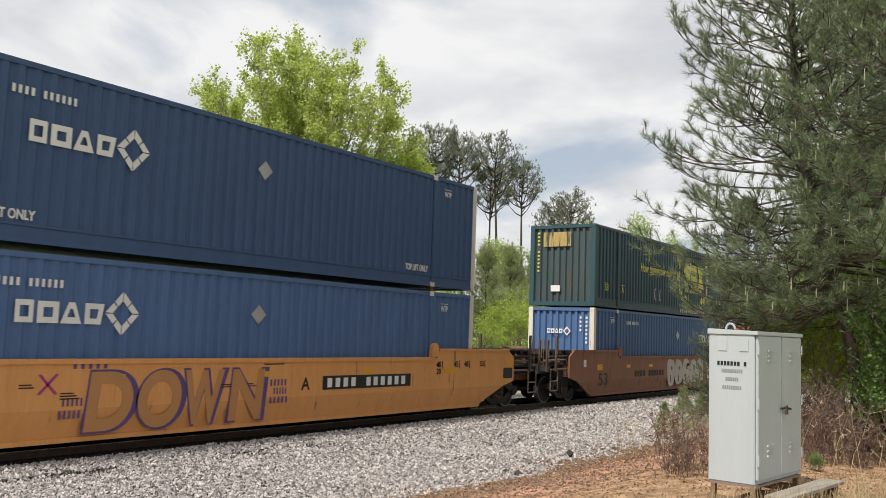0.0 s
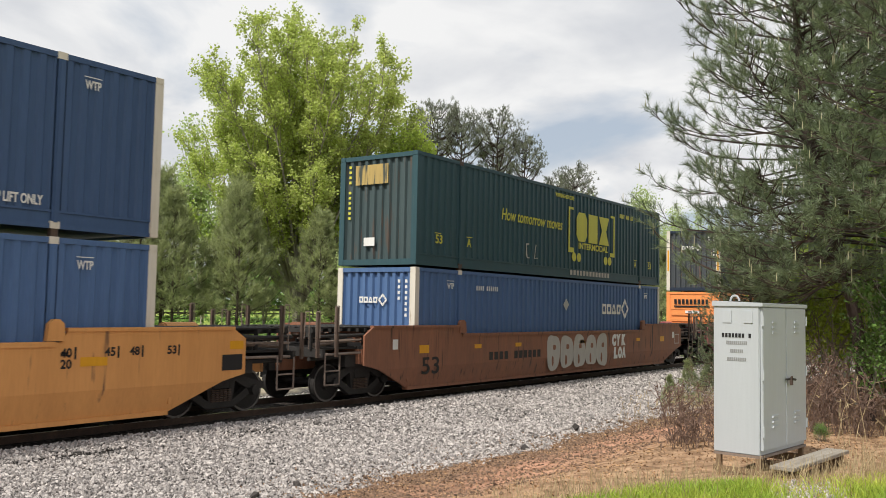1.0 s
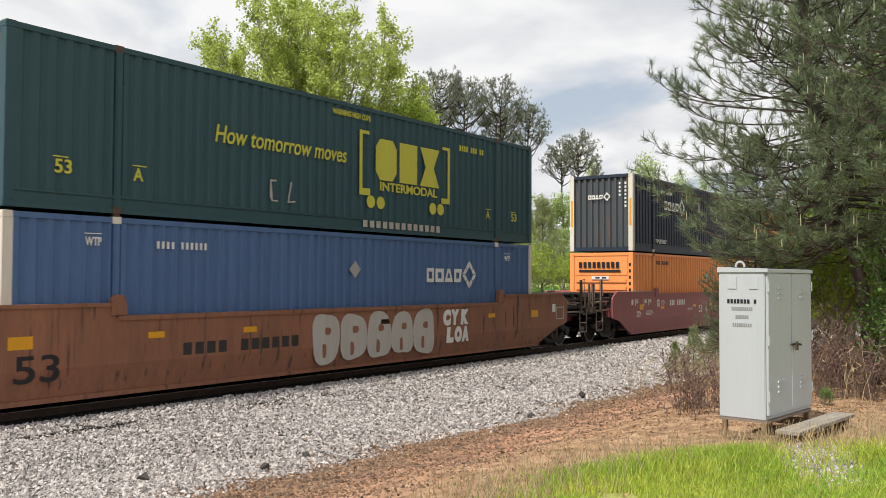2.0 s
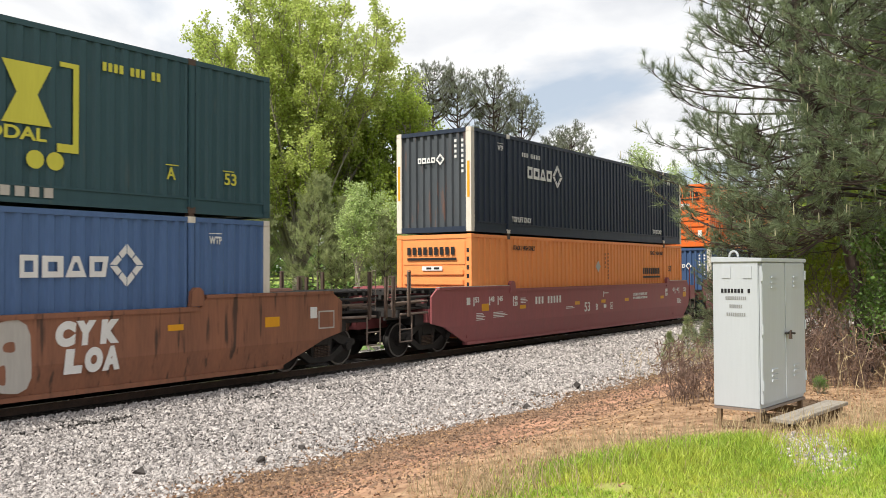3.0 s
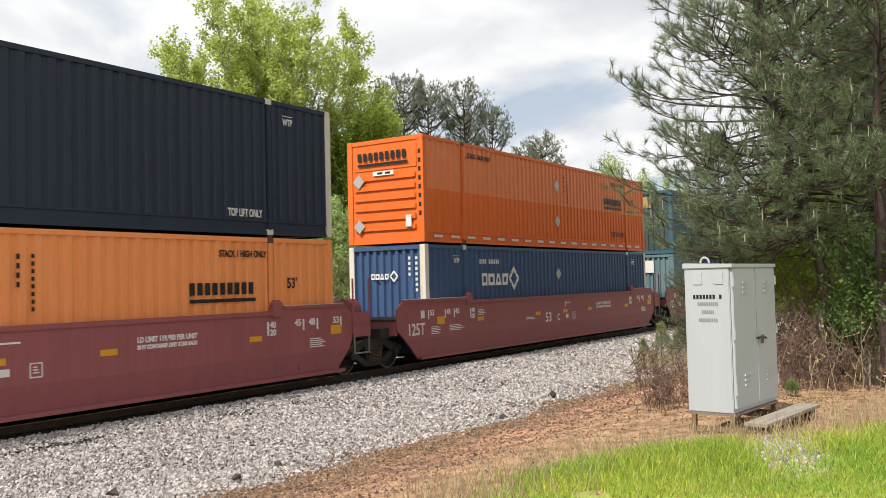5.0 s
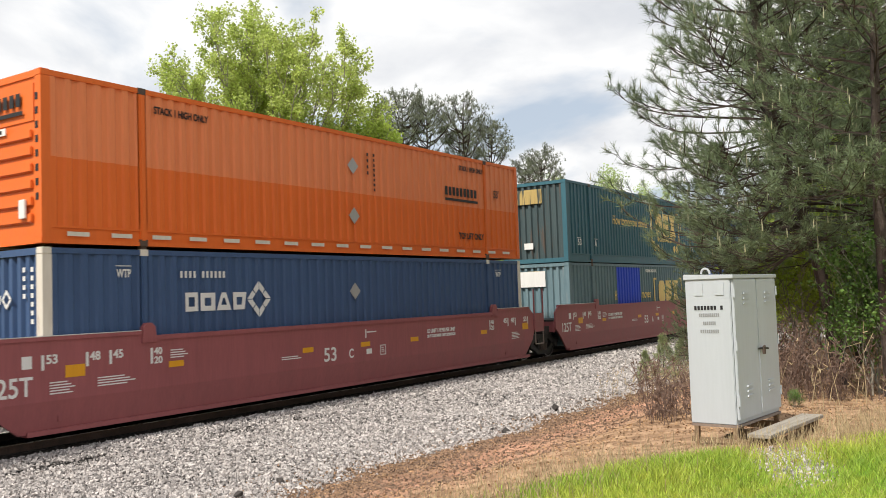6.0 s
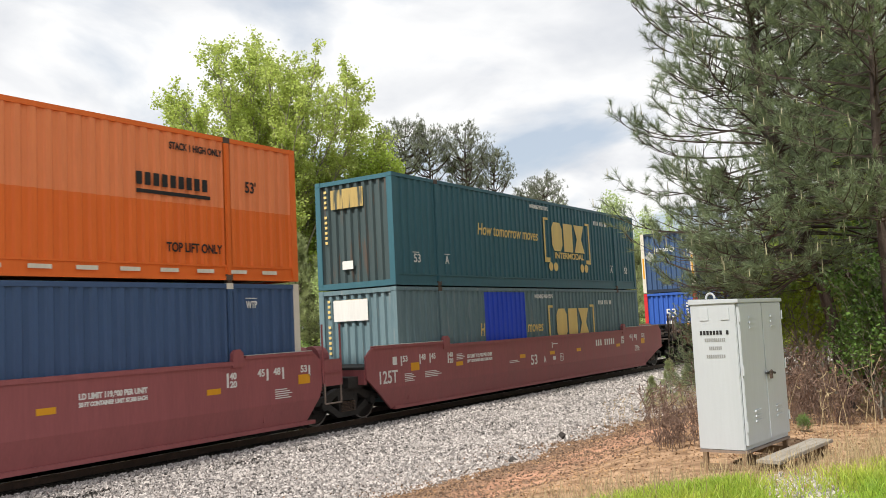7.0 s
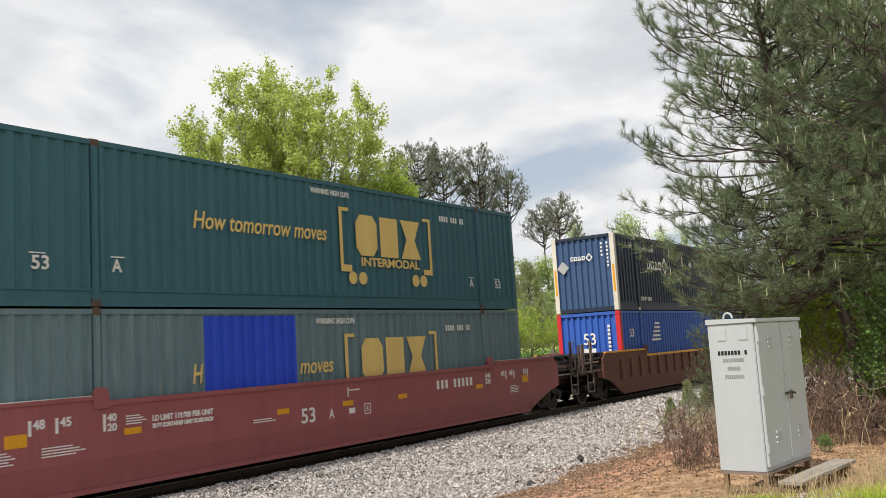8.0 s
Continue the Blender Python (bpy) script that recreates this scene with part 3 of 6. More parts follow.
def green_line_marks(c, height=TALL, ink=GOLD, bracket=GOLD, slogan=True, tags=WHITE):
    """Gold bracketed emblem, slogan and small tags of the dark green containers."""
    t = 0.1
    for name, o in (("bracket", [[(0, 0), (0.38, 0), (0.38, t + 0.06), (t, t + 0.06), (t, 1.42), (0.34, 1.42), (0.34, 1.5), (0, 1.5)]]),
                    ("bracket", [[(3.22, 0.02), (3.6, 0.02), (3.6, 1.5), (3.26, 1.5), (3.26, 1.42), (3.5, 1.42), (3.5, 0.16), (3.22, 0.16)]])):
        shapes(name, o, bracket, c, 8.26, SIDE, 0.84)
    block = [[(0.16, 0.0), (0.62, 0.0), (0.78, 0.2), (0.78, 0.78), (0.62, 0.98), (0.16, 0.98), (0.0, 0.78), (0.0, 0.2)],
             [(0.9, 0.0), (1.6, 0.0), (1.6, 0.98), (0.9, 0.98)],
             [(1.72, 0.0), (2.54, 0.0), (2.3, 0.49), (2.54, 0.98), (1.72, 0.98), (1.96, 0.49)]]
    shapes("painted_emblem", block, ink, c, 8.84, SIDE, 1.24, label="gold painted block emblem")
    writing("lettering", "INTERMODAL", 0.2, ink, c, 8.98, SIDE, 1.0, width=2.3, bold=0.008)
    for x in (8.67, 9.03, 11.11, 11.45):
        k = [(0.15 * math.cos(a), 0.15 * math.sin(a)) for a in np.linspace(0, 2 * math.pi, 14, endpoint=False)]
        shapes("painted_dot", [k], ink, c, x, SIDE, 0.7)
    if slogan:
        writing("lettering", "How tomorrow moves", 0.34, ink, c, 4.05, SIDE, 1.52, lean=0.2, width=3.75)
    writing("lettering", "WARNING HIGH CUBE", 0.12, tags, c, 7.35, SIDE, height - 0.32, width=1.3)
    bars("painted_mark", 11, 1.2, 0.15, tags, c, 12.3, SIDE, height - 0.56, 0.35, skip=(4, 8))
    for x, s in ((0.82, "53"), (2.3, "A"), (13.62, "A"), (14.95, "53")):
        writing("lettering", s, 0.22, tags, c, x, SIDE, 0.6, width=0.3 if s == "53" else 0.2)
        boxes("painted_line", tags, c, (x - 0.03, x + 0.25, SIDE - 0.002, SIDE + 0.002, 0.85, 0.87))
    shapes("painted_patch", [[(0, 0), (1.1, 0), (1.1, 0.52), (0, 0.52)]], GOLD_WORN, c, -0.006, 0.75, height - 0.78, rz=-90, label="gold painted patch on the end wall")
    bars("painted_mark", 11, 0.08, 1.5, ink, c, -0.006, 0.98, height - 1.75, 0.5, True, -90, skip=(4,))
    boxes("inspection_sticker", WHITE, c, (-0.008, -0.004, 0.06, 0.42, 0.5, 0.72))


def orange_line_marks(c, height=TALL, low=False):
    """Black markings of the orange containers."""
    for x, z, w, h, rz in ((12.0, 1.72, 1.72, 0.28, 0), (-0.026, height - 0.58, 1.72, 0.26, -90)):
        px, py = (x, SIDE) if not rz else (-0.03, 0.9)
        bars("painted_mark", 9, w, h * 0.85, BLACK, c, px, py, z, 0.34, rz=rz)
        bars("painted_underline", 1, w, 0.07, BLACK, c, px, py, z - 0.15, 0.0, rz=rz)
    writing("lettering", "STACK 1 HIGH ONLY", 0.13, BLACK, c, 12.75, SIDE, height - 0.42, width=1.3)
    writing("lettering", "STACK 1 HIGH ONLY", 0.13, BLACK, c, 2.25, SIDE, height - 0.42, width=1.3)
    writing("lettering", "53'", 0.22, BLACK, c, 14.65, SIDE, 1.82, width=0.3)
    writing("lettering", "TOP LIFT ONLY", 0.17, BLACK, c, 12.65, SIDE, 0.52, width=1.35)
    for x, n, h in ((8.55, 4, 0.6), (8.8, 8, 0.98)):
        bars("painted_mark", n, 0.055, h, BLACK, c, x, SIDE, height - 0.42 - h, 0.45, True)
    shapes("placard_holder", [diamond(0, 0, 0.2)], SILVER, c, 8.0, SIDE - 0.006, 2.1 if not low else 2.0, label="diamond shaped metal placard holder")
    if not low:
        shapes("placard_holder", [diamond(0, 0, 0.2)], SILVER, c, 8.0, SIDE - 0.006, 0.9, label="diamond shaped metal placard holder")
        for k in range(18):
            bars("reflective_tape", 1, 0.42, 0.075, CREAM, c, 0.45 + 0.86 * k, SIDE - 0.004, 0.13, 0.0)
    for z in ((0.75,) if low else (1.75, 0.5)):
        shapes("placard_holder", [diamond(0, 0, 0.2)], SILVER, c, -0.056, 0.86, z, rz=-90, label="diamond shaped metal placard holder")
    if not low:
        boxes("document_box", WHITE, c, (-0.07, -0.03, -0.92, -0.74, 0.42, 0.74), bevel=0.008)
    boxes("door_plate", WHITE, c, (-0.056, -0.035, -0.35, 0.35, height - 1.02, height - 0.9))
    for y in (-0.25, 0.02):
        boxes("data_plate", BLACK, c, (-0.058, -0.0565, y, y + 0.18, height - 0.99, height - 0.93))
    bars("painted_mark", 8, 0.08, 1.9, BLACK, c, -0.004, -1.14, height - 2.3, 0.5, True, -90)


# ---------------------------------------------------------------- well cars
def well_side(bm, sgn, outline_top, drop):
    """One side: an upright upper web, a lower web that leans in, chords and stiffeners."""
    y_out = 1.43
    a, b = sorted((sgn * y_out, sgn * (y_out - 0.05)))
    plate(bm, [(x, z) for x, z in outline_top], a, b)
    n0 = len(bm.verts)
    plate(bm, drop, a, b)
    bm.verts.ensure_lookup_table()
    for v in bm.verts[n0:]:
        if v.co.z < 0.5:
            v.co.y -= sgn * 0.11


def wheelset(parent, x, spinners):
    """An axle with two wheels; the axle turns, the wheels are fast on it."""
    bm = bmesh.new()
    tube(bm, (0, -1.02, 0), (0, 1.02, 0), 0.075, sides=10)
    axle = part("wheelset", bm, GRIME, parent)
    axle.matrix_basis = pose(x, 0, 0.43)
    for sgn in (-1, 1):
        bm = bmesh.new()
        ring = [(0.43, -0.065), (0.43, 0.04), (0.455, 0.045), (0.455, 0.07), (0.4, 0.07), (0.37, 0.035), (0.17, 0.02), (0.15, 0.075), (0.0, 0.075)]
        back = [(0.0, -0.1), (0.14, -0.1), (0.16, -0.03), (0.36, -0.045), (0.385, -0.065)]
        prof = back + ring
        n = 28
        rows = [[bm.verts.new((r * math.cos(2 * math.pi * k / n), -sgn * w, r * math.sin(2 * math.pi * k / n))) for k in range(n)] for r, w in prof]
        for p, q in zip(rows, rows[1:]):
            for k in range(n):
                bm.faces.new((p[k], p[(k + 1) % n], q[(k + 1) % n], q[k]))
        bmesh.ops.remove_doubles(bm, verts=bm.verts[:], dist=1e-5)
        bmesh.ops.recalc_face_normals(bm, faces=bm.faces[:])
        w = part("wheel", bm, GRIME, axle)
        w.matrix_basis = pose(0, sgn * 0.755, 0)
        bm = bmesh.new()
        for k in range(n):
            a0, a1 = 2 * math.pi * k / n, 2 * math.pi * (k + 1) / n
            q = []
            for aa, rr in ((a0, 0.388), (a1, 0.388), (a1, 0.428), (a0, 0.428)):
                q.append(bm.verts.new((rr * math.cos(aa), sgn * (0.755 + 0.068), rr * math.sin(aa))))
            bm.faces.new(q if sgn < 0 else q[::-1])
        part("wheel_rim", bm, TREAD, axle)
    spinners.append((axle, x))


def cast_frame(bm, y0, y1):
    """Cast truss side frame with open windows, drawn in x and z."""
    p = [(-1.12, 0.6), (-0.8, 0.66), (-0.42, 0.8), (0.42, 0.8), (0.8, 0.66), (1.12, 0.6),
         (-1.12, 0.46), (-0.66, 0.5), (-0.36, 0.66), (0.36, 0.66), (0.66, 0.5), (1.12, 0.46),
         (-0.74, 0.38), (-0.36, 0.15), (0.36, 0.15), (0.74, 0.38), (-0.3, 0.28), (0.3, 0.28), (-0.2, 0.28), (0.2, 0.28), (-0.22, 0.66), (0.22, 0.66)]
    quads = [(0, 6, 7, 1), (1, 7, 8, 2), (2, 8, 20, 21, 9, 3), (3, 9, 10, 4), (4, 10, 11, 5),
             (7, 12, 13, 16), (16, 13, 14, 17, 19, 18), (17, 14, 15, 10), (8, 16, 18, 20), (21, 19, 17, 9)]
    front = [bm.verts.new((x, y0, z)) for x, z in p]
    back = [bm.verts.new((x, y1, z)) for x, z in p]
    edges = {}
    for q in quads:
        bm.faces.new([front[i] for i in q])
        bm.faces.new([back[i] for i in reversed(q)])
        for i, j in zip(q, q[1:] + q[:1]):
            key = (min(i, j), max(i, j))
            edges[key] = edges.get(key, 0) + 1
    for (i, j), n in edges.items():
        if n == 1:
            bm.faces.new((front[i], front[j], back[j], back[i]))
    bmesh.ops.recalc_face_normals(bm, faces=bm.faces[:])


def truck(parent, xc, spinners):
    """Three-piece freight truck: side frames, bolster, springs, adapters and two wheelsets."""
    for dx in (-0.86, 0.86):
        wheelset(parent, xc + dx, spinners)
    for sgn in (-1, 1):
        bm = bmesh.new()
        a, b = sorted((sgn * 1.07, sgn * 0.93))
        cast_frame(bm, a, b)
        o = part("side_frame", bm, GRIME, parent)
        o.matrix_basis = pose(xc, 0, 0)
        a, b = sorted((sgn * 1.09, sgn * 0.95))
        for k in range(5):
            bm = bmesh.new()
            for j in range(7):
                box(bm, -0.25 + k * 0.1, -0.17 + k * 0.1, a, b, 0.27 + j * 0.035, 0.29 + j * 0.035)
            o = part("spring", bm, RAIL_STEEL, parent)
            o.matrix_basis = pose(xc, sgn * 0.02, 0)
            o["kind"] = "stuff"
        for dx in (-0.86, 0.86):
            bm = bmesh.new()
            tube(bm, (xc + dx, sgn * 1.04, 0.45), (xc + dx, sgn * 1.13, 0.45), 0.11, 0.1, 12)
            part("bearing_cap", bm, GRIME, parent)
    boxes("bolster", GRIME, parent, (xc - 0.2, xc + 0.2, -1.08, 1.08, 0.52, 0.72))
    boxes("brake_beam", GRIME, parent, (xc - 0.42, xc - 0.34, -0.7, 0.7, 0.3, 0.4), (xc + 0.34, xc + 0.42, -0.7, 0.7, 0.3, 0.4))


def end_works(car, mat, x_in, sgn_x, spinners, tall_posts, joined=False):
    """Everything past the well at one end: deck, sill, coupler, ladders, pipes. x grows outwards by sgn_x."""
    def X(d):
        return x_in + sgn_x * d

    def bx(d0, d1):
        return tuple(sorted((X(d0), X(d1))))

    boxes("end_deck", GRIME, car, (*bx(-1.75, 0.05), -1.38, 1.38, 1.2, 1.26))
    boxes("end_plate", mat, car, (*bx(-0.06, 0.04), -1.38, 1.38, 0.85, 1.2))
    boxes("bulkhead", mat, car, (*bx(-1.75, -1.68), -1.38, 1.38, 0.35, 1.62))
    boxes("body_bolster", GRIME, car, (*bx(-0.3, 0.4), -1.2, 1.2, 0.8, 1.05))
    if joined and sgn_x > 0:
        for sgn in (-1, 1):
            y0, y1 = sorted((sgn * 1.46, sgn * 1.42))
            boxes("ladder_panel", mat, car, (*bx(0.04, 0.66), y0, y1, 0.93, 1.52), bevel=0.01)
            boxes("ladder_lip", mat, car, (*bx(0.05, 0.6), *sorted((sgn * 1.48, sgn * 1.4)), 1.22, 1.25))
            bm = bmesh.new()
            path_tube(bm, [(X(0.06), sgn * 1.45, 0.98), (X(0.06), sgn * 1.45, 0.55), (X(0.6), sgn * 1.45, 0.55), (X(0.6), sgn * 1.45, 0.98)], 0.02)
            part("step_stirrup", bm, STEEL_BAR, car)
            for d in (0.02, 0.62):
                bm = bmesh.new()
                tube(bm, (X(d), sgn * 1.45, 1.0), (X(d), sgn * 1.45, 2.3), 0.025, sides=6)
                part("end_post", bm, mat, car)
    if joined:
        bm = bmesh.new()
        tube(bm, (X(0.0), 0, 1.5), (X(0.9 if sgn_x > 0 else 0.35), 0, 1.5), 0.3, 0.3, 16)
        part("articulation_cover", bm, mat, car)
        boxes("center_sill", GRIME, car, (*bx(-0.1, 1.2 if sgn_x > 0 else 0.3), -0.3, 0.3, 0.7, 1.25))
    else:
        boxes("center_sill", mat, car, (*bx(0.0, 1.55), -0.28, 0.28, 0.72, 1.06))
        bm = bmesh.new()
        tube(bm, (X(1.5), 0, 0.88), (X(1.95), 0, 0.88), 0.09, 0.09, 8)
        box(bm, *bx(1.85, 2.05), -0.16, 0.14, 0.72, 1.02)
        part("coupler", bm, GRIME, car)
        for k in range(9):
            y = -1.12 + 0.26 * k
            boxes("walkway_slat", GRIME, car, (*bx(-1.7, 1.42), y, y + 0.17, 1.665, 1.7))
        for d in (-1.6, -0.4, 0.55, 1.36):
            boxes("walkway_bearer", GRIME, car, (*bx(d, d + 0.07), -1.15, 1.2, 1.58, 1.664))
            for y in (-1.1, 1.05):
                boxes("walkway_leg", GRIME, car, (*bx(d, d + 0.07), y, y + 0.06, 1.24, 1.579))
        for y, z, r in ((-1.3, 1.52, 0.035), (-1.22, 1.4, 0.028), (-1.33, 1.12, 0.03), (-1.0, 1.02, 0.045)):
            for m_y in (1, -1):
                bm = bmesh.new()
                tube(bm, (X(-0.1), y * m_y, z), (X(1.38), y * m_y, z - 0.02), r, r, 8)
                part("train_pipe", bm, STEEL_BAR if r < 0.032 else GRIME, car)
        boxes("valve_box", GRIME, car, (*bx(0.15, 0.55), -1.05, -0.7, 1.25, 1.55), bevel=0.02)
        boxes("brake_lever", GRIME, car, (*bx(0.2, 1.2), -0.62, -0.58, 1.28, 1.42))
        boxes("end_platform", GRIME, car, (*bx(0.0, 1.35), -1.2, 1.2, 1.2, 1.245), (*bx(1.3, 1.38), -1.42, 1.42, 1.05, 1.22))
        for y in (-1.05, 1.05):
            bm = bmesh.new()
            tube(bm, (X(0.0), y, 1.4), (X(1.3), y, 1.3), 0.05, 0.05, 8)
            part("brake_pipe", bm, STEEL_BAR, car)
        for y, z in ((-0.75, 1.5), (-0.2, 1.46), (0.4, 1.5)):
            bm = bmesh.new()
            tube(bm, (X(-0.7), y, z), (X(0.9), y, z - 0.04), 0.03, 0.03, 6)
            part("air_pipe", bm, STEEL_BAR, car)
        bm = bmesh.new()
        tube(bm, (X(-0.5), 0.55, 1.58), (X(0.35), 0.55, 1.58), 0.2, 0.2, 14)
        part("air_reservoir", bm, mat, car, bevel=0.03)
        bm = bmesh.new()
        tube(bm, (X(0.7), -0.4, 1.45), (X(0.7), -0.4, 1.62), 0.14, 0.1, 10)
        part("brake_cylinder", bm, GRIME, car)
        bm = bmesh.new()
        path_tube(bm, [(X(1.9), 0.2, 0.9), (X(1.95), 0.3, 0.55), (X(2.05), 0.3, 0.45)], 0.025)
        part("air_hose", bm, GRIME, car)
        for sgn in (-1, 1):
            bm = bmesh.new()
            y = sgn * 1.44
            path_tube(bm, [(X(0.85), y, 1.1), (X(0.85), y, 0.45), (X(1.32), y, 0.45), (X(1.32), y, 1.1)], 0.02)
            tube(bm, (X(0.85), y, 0.75), (X(1.32), y, 0.75), 0.018, sides=6)
            part("step_stirrup", bm, STEEL_BAR, car)
            for d, top in tall_posts:
                bm = bmesh.new()
                box(bm, *bx(d - 0.035, d + 0.035), *sorted((sgn * 1.4, sgn * 1.46)), 1.05, top)
                part("end_post", bm, RAIL_STEEL, car)
                bm = bmesh.new()
                path_tube(bm, [(X(d), sgn * 1.49, top - 0.55), (X(d + 0.02), sgn * 1.5, top + 0.02), (X(d + 0.14), sgn * 1.5, top + 0.02), (X(d + 0.14), sgn * 1.49, 1.25)], 0.012)
                part("grab_iron", bm, STEEL_BAR, car)


def well_car(label, mat, spinners, tall=False, left_truck=True, right_truck=True, left_joined=False, right_joined=False, top=1.5, ribs=False, chord=None, reach=2.05):
    car = new("well_car")
    tagged(car, label, "railcar", "cars of the train")
    mid = top
    lx, rx = -reach, LONG + reach
    lx = -1.48 if left_joined else lx
    rx = LONG + 0.5 if right_joined else rx
    cut_l, cut_r = (0.35, 0.98) if left_joined else (0.55, 0.82), (0.1, 0.95) if right_joined else (0.55, 0.82)
    hi = 1.72
    if tall:
        outline = [(lx + cut_l[0], 0.7), (rx - cut_r[0], 0.7), (rx, cut_r[1]), (rx, 1.5), (rx - 0.25, hi - 0.03), (14.3, hi - 0.03), (14.2, mid), (1.95, mid), (1.85, hi - 0.03), (lx + 0.25, hi - 0.03), (lx, 1.5), (lx, cut_l[1])]
    else:
        outline = [(lx + cut_l[0], 0.7), (rx - cut_r[0], 0.7), (rx, cut_r[1]), (rx, 1.5), (rx - 0.35, hi), (14.45, hi), (14.3, mid), (1.9, mid), (1.75, hi), (lx + 0.35, hi), (lx, 1.5), (lx, cut_l[1])]
    drop = [(-0.45 if left_joined else -0.3, 0.2), (LONG + (0.05 if right_joined else 0.3), 0.2), (rx - cut_r[0], 0.702), (lx + cut_l[0], 0.702)]
    for sgn in (-1, 1):
        bm = bmesh.new()
        well_side(bm, sgn, outline, drop)
        part("side_sheet", bm, mat, car)
        a, b = sorted((sgn * 1.455, sgn * 1.33))
        boxes("top_chord", chord or mat, car, (1.95, 14.2, a, b, mid - 0.07, mid + 0.012))
        boxes("top_chord", chord or mat, car, (lx + 0.3, 1.8, a, b, hi - 0.05, hi + 0.012))
        boxes("top_chord", chord or mat, car, (14.4, rx - 0.3, a, b, hi - 0.05, hi + 0.012))
        # pale strips paint in the sun's gleam on top of the raised chords
        if tall:
            a, b = sorted((sgn * 1.452, sgn * 1.34))
            for xa, xb in ((lx + 0.32, 1.78), (14.42, rx - 0.32)):
                boxes("worn_edge", SUNLIT_EDGE, car, (xa, xb, a, b, hi + 0.0135, hi + 0.026), label="pale strip painted as the sunlit top edge")
        a, b = sorted((sgn * 1.36, sgn * 1.2))
        boxes("bottom_chord", mat, car, (-0.32, LONG + 0.32, a, b, 0.16, 0.24))
        if ribs:
            for x in np.arange(-0.6, LONG + 0.7, 0.9):
                a, b = sorted((sgn * 1.43, sgn * 1.49))
                boxes("stiffener", mat, car, (x, x + 0.09, a, b, 0.72, mid - 0.07))
        for x in (1.95, 14.2):
            bm = bmesh.new()
            a, b = sorted((sgn * 1.46, sgn * 1.36))
            plate(bm, [(x - 0.16, hi - 0.2), (x + 0.16, hi - 0.2), (x + 0.13, hi + 0.08), (x + 0.05, hi + 0.15), (x - 0.05, hi + 0.15), (x - 0.13, hi + 0.08)], a, b)
            part("lock_bracket", bm, mat, car)
    for x in np.linspace(0.4, LONG - 0.4, 7):
        boxes("cross_bearer", GRIME, car, (x - 0.15, x + 0.15, -1.3, 1.3, 0.16, 0.26))
    posts = [(0.95, 2.15), (1.55, 2.02)]
    end_works(car, mat, lx, -1, spinners, posts, left_joined)
    end_works(car, mat, rx, 1, spinners, posts, right_joined)
    if left_truck:
        truck(car, -1.77, spinners)
    if right_truck:
        truck(car, LONG + 1.77, spinners)
    return car


SKIN = -1.43 - 0.004


def reflector(car, x, z, w=0.34, h=0.11):
    bars("reflector", 1, w, h, AMBER, car, x, SKIN, z, 0.0)


def small_print(car, x, z, w, rows=4, mat=WHITE, h=0.02):
    for k in range(rows):
        bars("small_print", 1, w * (0.7 + 0.3 * ((k * 37) % 5) / 4), h, mat, car, x, SKIN, z - k * h * 2.2, 0.0)


